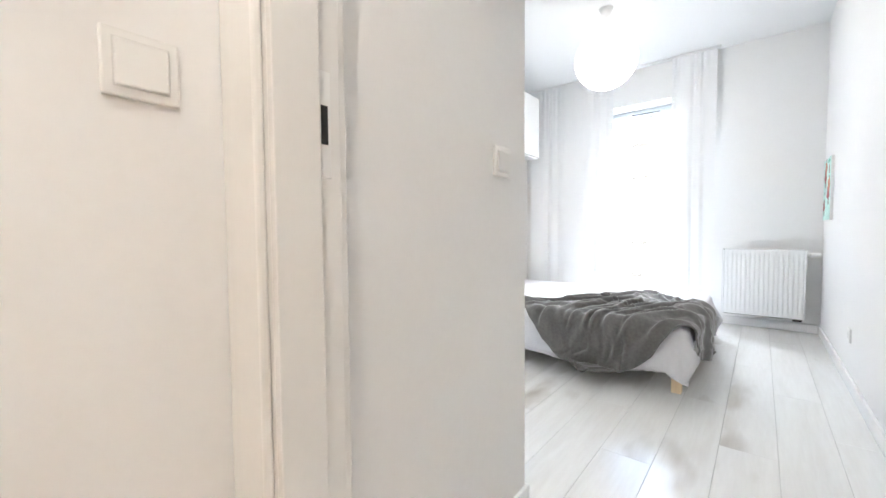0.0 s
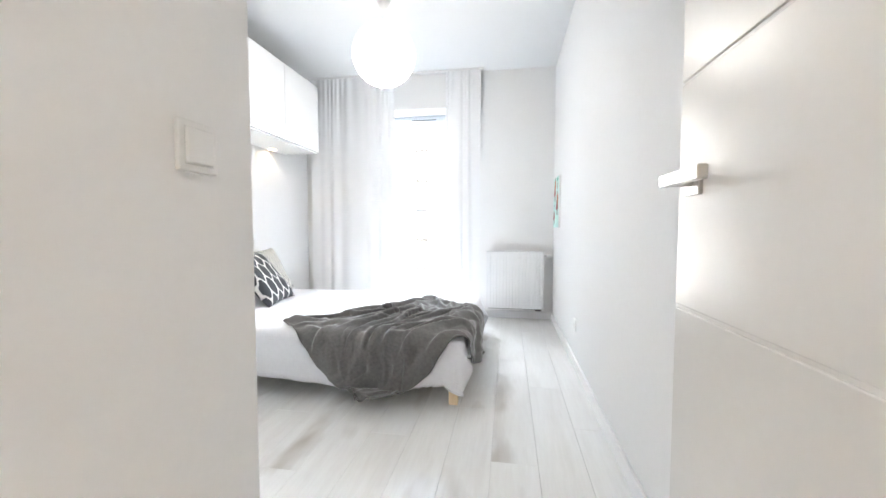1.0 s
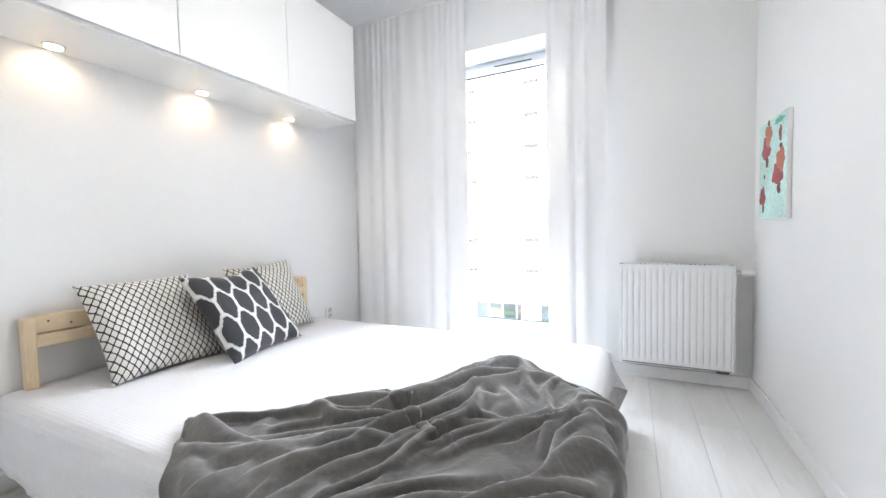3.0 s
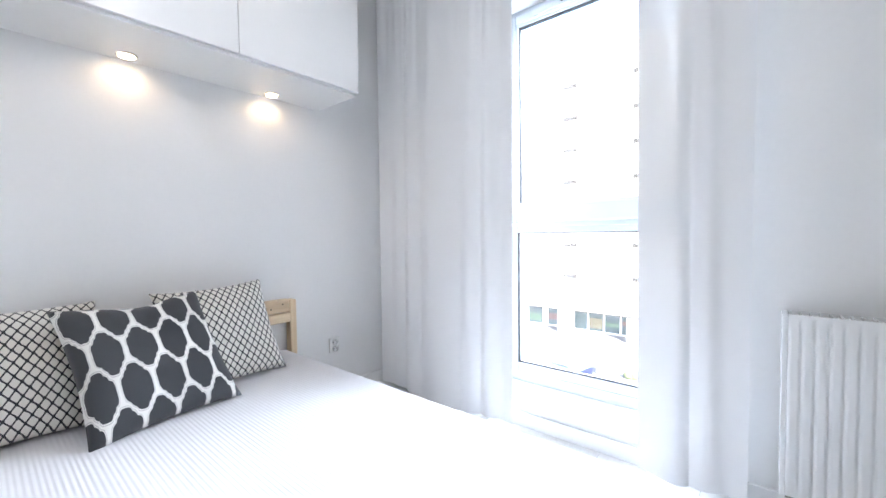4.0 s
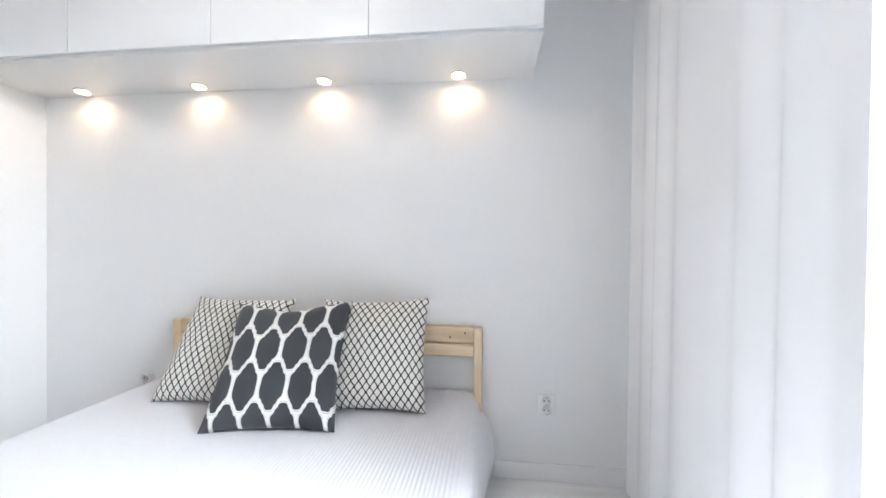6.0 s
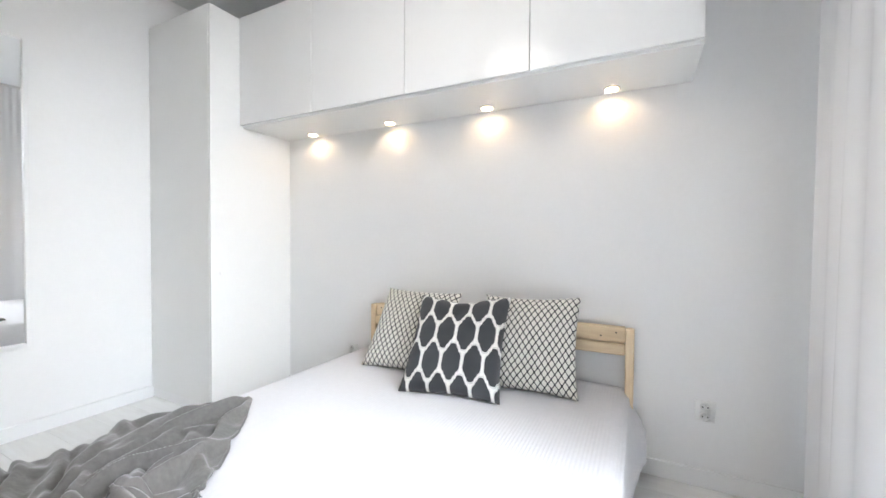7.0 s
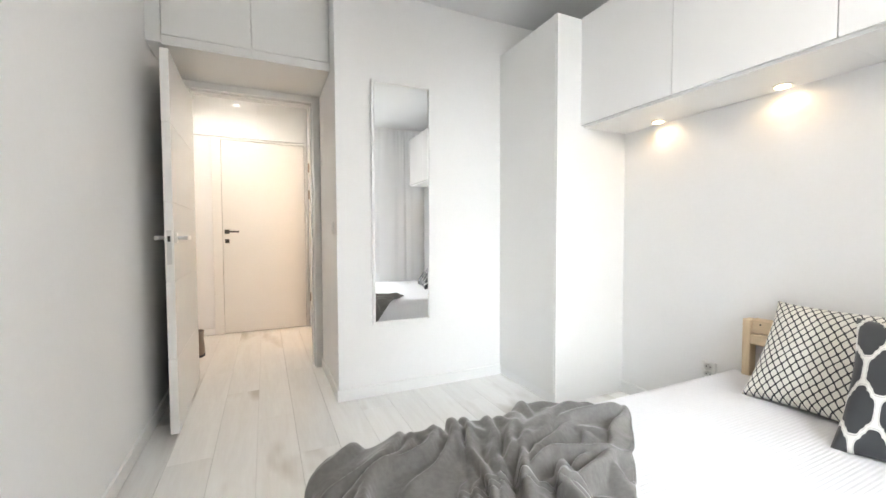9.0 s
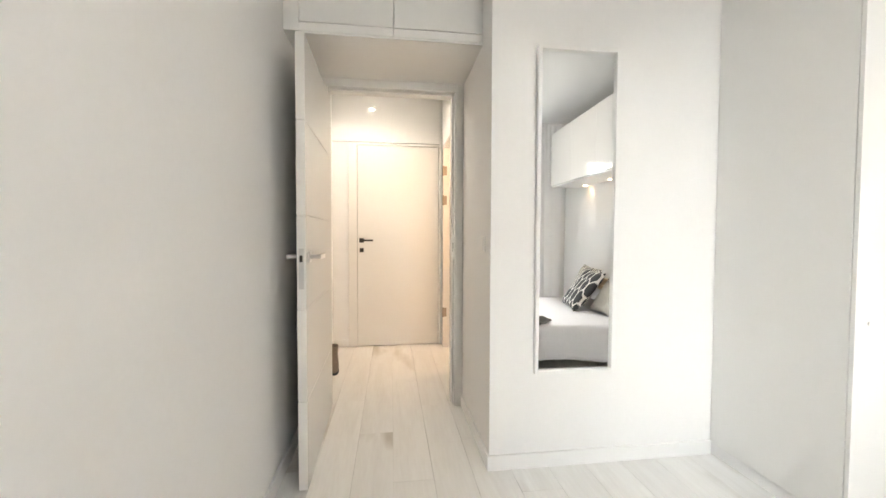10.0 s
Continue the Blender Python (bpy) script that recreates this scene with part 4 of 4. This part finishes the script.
def finer(P):
    """The same sheet with twice the points each way, smoothed."""
    for ax in (0, 1):
        P = np.moveaxis(P, ax, 0)
        mid = (P[:-1] + P[1:]) / 2
        if len(P) > 3:
            mid[1:-1] = (9 * (P[1:-2] + P[2:-1]) - P[:-3] - P[3:]) / 16
        Q = np.empty((2 * len(P) - 1,) + P.shape[1:])
        Q[0::2], Q[1::2] = P, mid
        P = np.moveaxis(Q, 0, ax)
    return P


def fold_field(U, V, size_u, size_v, seed):
    """Long gathered folds: rounded crests along wandering lines, steep on one side, fanning out from the far end."""
    rng = random.Random(seed)
    field = np.zeros(U.shape)
    for i in range(66):
        long_ = i < 38
        u0 = rng.uniform(0.02, 0.98) * size_u
        v0 = (i % 19 + rng.uniform(-0.4, 1.4)) / 19.5 * size_v if long_ else rng.uniform(0.05, 0.9) * size_v
        reach = rng.uniform(0.22, 0.55) if long_ else rng.uniform(0.07, 0.17)
        lean = rng.gauss(0.10, 0.24) + 0.9 * (v0 / size_v - 0.45) * (u0 / size_u - 0.7)
        if not long_:
            lean += rng.choice((-1, 1)) * rng.uniform(0.5, 1.2)
        bend, wob, ph = rng.uniform(-0.9, 0.9), rng.uniform(0.004, 0.014), rng.uniform(0, 6.3)
        du, dv = U - u0, V - v0
        along = du * math.cos(lean) + dv * math.sin(lean)
        off = -du * math.sin(lean) + dv * math.cos(lean) - bend * along ** 2 - wob * np.sin(along * 22 + ph)
        steep, soft = rng.uniform(0.0075, 0.012), rng.uniform(0.015, 0.026)
        if rng.random() < 0.3:
            steep, soft = soft, steep
        sig = np.where(off < 0, steep, soft)
        tall = (rng.uniform(0.034, 0.062) if long_ else rng.uniform(0.020, 0.040)) * np.clip(1.15 - (along / reach) ** 2, 0, 1)
        h = tall * np.exp(-0.5 * (off / sig) ** 2)
        field = (field ** 3 + h ** 3) ** (1 / 3)
    return field


def crumple(P, size_u, size_v):
    """Gathered folds laid on the fallen sheet: aslant on top, upright where it hangs."""
    nu, nv = P.shape[:2]
    U, V = np.meshgrid(np.linspace(0, size_u, nu), np.linspace(0, size_v, nv), indexing="ij")
    nor = np.cross(np.gradient(P, axis=0), np.gradient(P, axis=1))
    for _ in range(3):
        for ax in (0, 1):
            nor = nor + np.roll(nor, 1, ax) + np.roll(nor, -1, ax)
    nor /= np.linalg.norm(nor, axis=2, keepdims=True) + 1e-9
    nor *= np.where(nor[..., 2:3] < -0.2, -1, 1)
    out = P - np.array([-0.6, 4.95, 0.0])
    nor *= np.where((np.abs(nor[..., 2:3]) <= 0.2) & ((nor * out).sum(-1, keepdims=True) < 0), -1, 1)
    hang = np.clip((TOP + 0.01 - P[..., 2]) / 0.12, 0, 1)
    wu = U + 0.05 * soft_noise(U * 5, V * 5, 1) + 0.010 * soft_noise(U * 13, V * 13, 2)
    wv = V + 0.035 * soft_noise(U * 4, V * 5, 3) + 0.008 * soft_noise(U * 12, V * 12, 4)
    swell = 0.5 + 0.5 * soft_noise(U * 3.4, V * 5.0, 8)
    folds = fold_field(wu, wv, size_u, size_v, 21)
    top = folds * (0.75 + 0.5 * swell) + 0.012 * swell + 0.003 * crest(wu * 9, wv * 22, 7, 0.14, 1.6)
    X, Y = P[..., 0], P[..., 1]
    along = np.where(np.abs(nor[..., 1]) > np.abs(nor[..., 0]), X, Y) + 0.25 * (TOP - P[..., 2]) * soft_noise(X * 5, Y * 5, 9)
    side = 0.004 + 0.036 * crest(along * 9.0, P[..., 2] * 1.2, 10, 0.14, 1.8) + 0.010 * crest(along * 17, P[..., 2] * 2.5, 11, 0.2, 1.5)
    rim = np.clip(np.minimum(np.minimum(V, size_v - V), np.minimum(U, size_u - U)) / 0.07, 0, 1)
    top = top * (0.40 + 0.55 * rim * rim * (3 - 2 * rim))
    top *= 0.60 + 0.40 * np.clip((Y - 4.2) / 0.2, 0, 1)
    h = top * (1 - hang) + (side + 0.2 * folds) * hang
    h = sum(np.roll(h, k, 0) for k in (-1, 0, 1)) / 3
    Q = P + nor * h[..., None]
    lean = top * (1 - hang) * 0.7
    tilt = soft_noise(U * 4, V * 4, 12)
    Q[..., 0] += lean * math.sin(SLANT) * tilt
    Q[..., 1] -= lean * math.cos(SLANT) * (0.4 + tilt)
    Q[..., 2] = np.where(Q[..., 2] < 0.20, 0.20 - 0.62 * (0.20 - Q[..., 2]), Q[..., 2])
    return Q


throw_block = (-1.80, BX1 + 0.03, BY0 - 0.050, BY1 + 0.01, TOP + 0.008, 0.055)
cloth = crumple(finer(drape(128, 92, TL, TW, throw_start, [throw_block], 120, 11, stiff=0.2, grip=1.0, drag=0.93, spans=(2,))), TL, TW)
blanket = thing("throw_blanket", (0, 0, 0), "crumpled grey fleece throw tossed over the bed end", "blanket")
sheet = new("cloth", grid_mesh("cloth", cloth, (TL, TW), THROW, 0.007))
sheet.parent = blanket
edge_roll(cloth, 0.0055, THROW, "hem", blanket)

# ---- cushions ----


def cushion(name, w, h, puff, mat, m, label, seed, sag=0.0):
    """A square cushion with pointed corners, a little slumped."""
    rng = random.Random(seed)
    n = 34
    bm = bmesh.new()
    uvl = bm.loops.layers.uv.new("UVMap")
    noise_off = Vector((seed * 3.1, seed * 1.7, 0))
    sides = []
    for sgn in (1, -1):
        g = []
        for j in range(n + 1):
            row = []
            for i in range(n + 1):
                a, b = 2 * i / n - 1, 2 * j / n - 1
                pin = 1 - 0.075 * (1 - b * b) ** 1.0 * abs(a) ** 3
                pjn = 1 - 0.075 * (1 - a * a) ** 1.0 * abs(b) ** 3
                x, z = a * w / 2 * pin, b * h / 2 * pjn
                thick = puff * ((1 - a ** 4) * (1 - b ** 4)) ** 0.55
                thick *= 1 + 0.18 * noise.noise(Vector((a * 1.6, b * 1.6, sgn)) + noise_off)
                z -= sag * math.exp(-((a * 1.9) ** 2)) * max(0.0, b) ** 2
                y = sgn * thick + 0.006 * noise.noise(Vector((a * 4, b * 4, 5)) + noise_off) * (1 - a ** 6) * (1 - b ** 6)
                if sgn < 0 and (i in (0, n) or j in (0, n)):
                    row.append(sides[0][j][i])
                else:
                    row.append(bm.verts.new((x, y, z)))
            g.append(row)
        sides.append(g)
        for j in range(n):
            for i in range(n):
                q = [(j, i), (j, i + 1), (j + 1, i + 1), (j + 1, i)]
                f = bm.faces.new([g[b][a] for b, a in (q if sgn < 0 else q[::-1])])
                f.smooth = True
                for lp, (b, a) in zip(f.loops, (q if sgn < 0 else q[::-1])):
                    lp[uvl].uv = (a / n, b / n)
    bmesh.ops.recalc_face_normals(bm, faces=bm.faces)
    me = bpy.data.meshes.new(name)
    bm.to_mesh(me)
    bm.free()
    me.materials.append(mat)
    me.polygons.foreach_set("use_smooth", [True] * len(me.polygons))
    ob = new(name, me)
    ob.matrix_world = m
    return tagged(ob, label, "cushion", "cushions on the bed")


def leaning(x, y, lean, turn, roll, h):
    """A cushion that stands on the bed at (x, y), leans back by lean degrees and faces the bed's foot."""
    return pose(x, y, TOP + 0.004, 0, 0, 90 + turn) @ pose(0, 0, 0, lean, 0, 0) @ pose(0, 0, 0, 0, roll, 0) @ pose(0, 0, h / 2, 0, 0, 0)


cushion("cushion", 0.47, 0.47, 0.062, LATTICE, leaning(-1.425, 4.64, -35, 0, 0, 0.47), "cream cushion printed with a black lozenge lattice", 2)
cushion("cushion", 0.458, 0.45, 0.062, LATTICE, leaning(-1.45, 5.28, -26, 0, -2.5, 0.45), "cream lattice cushion leaning on the headboard", 3)
cushion("cushion", 0.46, 0.50, 0.062, OGEE, leaning(-1.245, 5.003, -38, 6, -2, 0.50), "dark grey cushion with a white lobed print", 4, 0.03)

# ---- ankle boot in the hall ----


def boot(at, turn):
    """A soft taupe ankle boot from oval sections, on a flat sole."""
    ob = thing("ankle_boot", at, "taupe suede ankle boot standing in the hall", "boot")
    ob.rotation_euler = (0, 0, radians(turn))
    bm = bmesh.new()
    rings = []
    for z, y0, y1, w in ((0.018, -0.13, 0.13, 0.042), (0.05, -0.128, 0.115, 0.046), (0.085, -0.12, 0.04, 0.046), (0.13, -0.115, -0.01, 0.043), (0.18, -0.118, -0.005, 0.046), (0.2, -0.12, 0.0, 0.048)):
        rings.append([bm.verts.new((w * math.cos(a), (y0 + y1) / 2 + (y1 - y0) / 2 * math.sin(a), z)) for a in (2 * math.pi * i / 20 for i in range(20))])
    for a, b in zip(rings, rings[1:]):
        for i in range(20):
            bm.faces.new((a[i], a[(i + 1) % 20], b[(i + 1) % 20], b[i]))
    part("upper", bm, SUEDE, ob, smooth=True)
    bm = bmesh.new()
    ring = [bm.verts.new((0.046 * math.cos(a), 0.134 * math.sin(a), 0.0)) for a in (2 * math.pi * i / 24 for i in range(24))]
    got = bmesh.ops.extrude_face_region(bm, geom=[bm.faces.new(ring)])
    for v in got["geom"]:
        if isinstance(v, bmesh.types.BMVert):
            v.co.z = 0.02
    part("sole", bm, GASKET, ob, "dark rubber sole")


SUEDE = material("taupe suede", (0.2, 0.16, 0.13), 0.95, vary=0.15, scale=20, bump=0.2, sheen=0.3)
boot((0.998, 1.30, 0), 12)

# ---- floor planks ----
floor = structure("floor", boxes((XL - 0.1, HALL_X + 0.1, 0.3, YW + 0.3, -0.1, -0.009)), OAK, "pale whitewashed oak laminate floor", "floor")
PW, PL = 0.193, 1.285
plank_meshes = {}


def plank_mesh(length):
    key = round(length, 3)
    if key not in plank_meshes:
        plank_meshes[key] = as_mesh("plank", boxes((0.0005, PW - 0.0005, 0.0005, key - 0.0005, -0.009, 0.0), bevel=0.0006, seg=1), OAK)
    return plank_meshes[key]


k = 0
x = XL - 0.06
while x < HALL_X:
    y = 0.42 - PL * ((k * 0.37) % 1.0)
    while y < YW:
        y0, y1 = max(y, 0.42), min(y + PL, YW + 0.02)
        if y1 - y0 > 0.02:
            ob = new("plank", plank_mesh(y1 - y0))
            ob.location = (x, y0, 0)
            ob.parent = floor
        y += PL
    x += PW
    k += 1

# ---- outside: street, facade and parked cars ----
G = -8.74
ASPHALT = material("sunlit pale asphalt", (0.030, 0.033, 0.040), 0.9, vary=0.05, scale=0.6)
PAVE = material("pale paving", (0.14, 0.14, 0.145), 0.9, vary=0.06, scale=1)
LAWN = material("dry lawn", (0.1, 0.11, 0.05), 1.0, vary=0.3, scale=3)
HEDGE = material("dry low hedge", (0.07, 0.085, 0.04), 1.0, vary=0.4, scale=5)
RENDER = material("white facade render", (0.8, 0.79, 0.77), 0.9, vary=0.03, scale=1)
STRIP_GREY = material("grey shadow and edge strip", (0.026, 0.025, 0.024), 0.8)
BALCONY = material("dull red balcony strip", (0.036, 0.022, 0.020), 0.8)
SHOP = material("shop glazing", (0.07, 0.10, 0.11), 0.25, vary=0.5, scale=0.9)
structure("ground", boxes((-400, 400, 6.9, 900, G - 0.5, G)), ASPHALT, "pale asphalt ground and car park below the window", "ground")
structure("pavement", boxes((-80, 80, 30.5, 42.4, G, G + 0.12)), PAVE, "pale pavement along the opposite building", "pavement")
structure("lawn", boxes((-11.0, -8.9, 33.0, 38.9, G + 0.12, G + 0.16)), LAWN, "small patch of dry lawn", "lawn")
for x in (-16.2, -13.6, -11.0, -8.4, -5.8, -3.2, -0.6):
    structure("parking_line", boxes((x, x + 0.12, 25.0, 30.5, G, G + 0.006)), PAVE, "pale painted parking line", "line")


def hedge(at, length, depth, seed):
    """A low clipped hedge with a lumpy top."""
    rng = random.Random(seed)
    bm = bmesh.new()
    for i in range(int(length / 0.28)):
        for j in range(2):
            m = Matrix.Translation((i * 0.28 + rng.uniform(-0.06, 0.06), j * depth * 0.5, rng.uniform(0.12, 0.24))) @ Matrix.Diagonal((1.0, depth * 1.3, 0.9, 1.0))
            bmesh.ops.create_icosphere(bm, subdivisions=2, radius=rng.uniform(0.24, 0.34), matrix=m)
    for v in bm.verts:
        v.co += Vector((rng.uniform(-0.03, 0.03), rng.uniform(-0.03, 0.03), rng.uniform(-0.03, 0.03)))
    ob = new("hedge", as_mesh("hedge", bm, HEDGE))
    ob.location = at
    tagged(ob, "low dry green hedge beside the car park", "hedge", "hedges by the car park")


hedge((-6.6, 31.6, G + 0.12), 3.2, 0.7, 1)
hedge((-6.2, 34.6, G + 0.12), 3.0, 0.8, 2)

house = thing("apartment_building", (0, 40.1, G), "long white apartment building across the car park", "building")
part("upper_wall", boxes((-60, 40, 0, 16, 2.42, 26)), RENDER, house)
part("ground_floor", boxes((-60, 40, 2.4, 16, 0, 2.42)), RENDER, house)
part("eaves_strip", boxes((-60, 40, -0.08, 0.0, 2.36, 2.50)), STRIP_GREY, house, "grey edge strip")
for x in (-21.0, -15.2, -9.0, -5.4):
    part("column", boxes((x, x + 0.7, 0.1, 0.8, 0, 2.42)), RENDER, house)
SIGNS = [material("shop sign colour", c, 0.6, vary=0.5, scale=2) for c in ((0.08, 0.14, 0.09), (0.14, 0.07, 0.06), (0.06, 0.10, 0.12), (0.16, 0.14, 0.09))]
for i, (x, w) in enumerate(((-19.4, 1.5), (-17.2, 1.4), (-14.4, 1.2), (-13.0, 1.3), (-11.5, 1.3), (-10.0, 1.0), (-7.6, 1.8), (-3.5, 2.0))):
    shop = part("shop_window", boxes((x, x + w, 2.33, 2.4, 0.25, 2.0)), SHOP, house, "shop glazing")
    part("shop_sign", boxes((x + 0.05, x + w - 0.05, 2.28, 2.325, 0.5 + 0.3 * (i % 3), 1.2 + 0.25 * (i % 2))), SIGNS[i % 4], shop, "coloured shop sign")
for k in range(7):
    x = -32.0 + 6.03 * k
    for j in range(7):
        z = 5.86 + 2.9 * j
        wdw = part("window", boxes((x - 0.66, x + 0.66, -0.012, 0.02, z - 1.5, z)), RENDER, house)
        # Dark slab paints the shadow under the window head; balcony red in one column.
        part("shade_slot", boxes((x - 0.66, x + 0.66, -0.05, -0.012, z - 0.40, z)), BALCONY if k == 2 and j > 1 else STRIP_GREY, wdw)
        part("sill", boxes((x - 0.72, x + 0.72, -0.07, -0.012, z - 1.57, z - 1.5)), RENDER, wdw)


def car(at, turn, paint, label):
    """A small hatchback: a body built from cross-sections, glazing, wheels and lamps."""
    ob = thing("parked_car", at, label, "car", "parked cars")
    ob.rotation_euler = (0, 0, radians(turn))
    body = bmesh.new()
    prof = [(-2.0, 0.35, 0.62, 0.70), (-1.95, 0.28, 0.85, 0.80), (-1.2, 0.22, 0.93, 0.86), (-0.4, 0.22, 0.95, 0.87), (0.8, 0.22, 0.93, 0.87), (1.6, 0.22, 0.78, 0.84), (2.0, 0.35, 0.60, 0.72)]
    rings = [[body.verts.new((sx * w, y, z)) for sx, z in ((-0.9, z0), (-1, (z0 + z1) / 2), (-0.94, z1), (0.94, z1), (1, (z0 + z1) / 2), (0.9, z0))] for y, z0, z1, w in prof]
    for a, b in zip(rings, rings[1:]):
        for i in range(6):
            body.faces.new((a[i], a[(i + 1) % 6], b[(i + 1) % 6], b[i]))
    body.faces.new(rings[0])
    body.faces.new(rings[-1][::-1])
    part("body", body, paint, ob)

    def cabin(z0, z1, shrink):
        bm = bmesh.new()
        low = [(-0.8, -1.75), (0.8, -1.75), (0.8, 0.95), (-0.8, 0.95)]
        high = [(-0.62, -1.35), (0.62, -1.35), (0.62, 0.25), (-0.62, 0.25)]
        f0, f1 = (z0 - 0.92) / 0.53, (z1 - 0.92) / 0.53
        ra = [bm.verts.new(((lx + (hx - lx) * f0) * shrink, ly + (hy - ly) * f0, z0)) for (lx, ly), (hx, hy) in zip(low, high)]
        rb = [bm.verts.new(((lx + (hx - lx) * f1) * shrink, ly + (hy - ly) * f1, z1)) for (lx, ly), (hx, hy) in zip(low, high)]
        for i in range(4):
            bm.faces.new((ra[i], ra[(i + 1) % 4], rb[(i + 1) % 4], rb[i]))
        bm.faces.new(rb)
        return bm
    part("glazing", cabin(0.92, 1.36, 1.0), CARGLASS, ob, "dark glass")
    part("roof", cabin(1.36, 1.45, 1.02), paint, ob)
    for sx in (-0.8, 0.8):
        for y in (-1.25, 1.25):
            wheel = part("tyre", rod(bmesh.new(), (sx - 0.09, y, 0.31), (sx + 0.09, y, 0.31), 0.31, 20), GASKET, ob, "black tyre")
            part("rim", rod(bmesh.new(), (sx - 0.1, y, 0.31), (sx + 0.1, y, 0.31), 0.2, 16), STEEL, wheel)
        part("tail_lamp", boxes((sx * 0.95 - 0.1, sx * 0.95 + 0.1, -2.0, -1.88, 0.66, 0.84), bevel=0.02), TAIL, ob, "red tail lamp")
    part("bumper", boxes((-0.78, 0.78, -2.06, -1.9, 0.35, 0.6), bevel=0.04), paint, ob)
    return ob


CARGLASS = material("car glass", (0.1, 0.16, 0.26), 0.08, vary=0.02)
TAIL = material("red lamp plastic", (0.5, 0.05, 0.05), 0.3)
NAVY = material("navy car paint", (0.010, 0.014, 0.04), 0.4, vary=0.02)
WHITE_CAR = material("white car paint", (0.8, 0.8, 0.8), 0.2, vary=0.01, coat=0.8)
car((-9.5, 29.2, G), -10, NAVY, "navy hatchback parked outside")
car((-4.3, 29.1, G), -8, WHITE_CAR, "white hatchback parked outside")
car((-18.1, 31.3, G), 85, WHITE_CAR, "white car parked farther off")
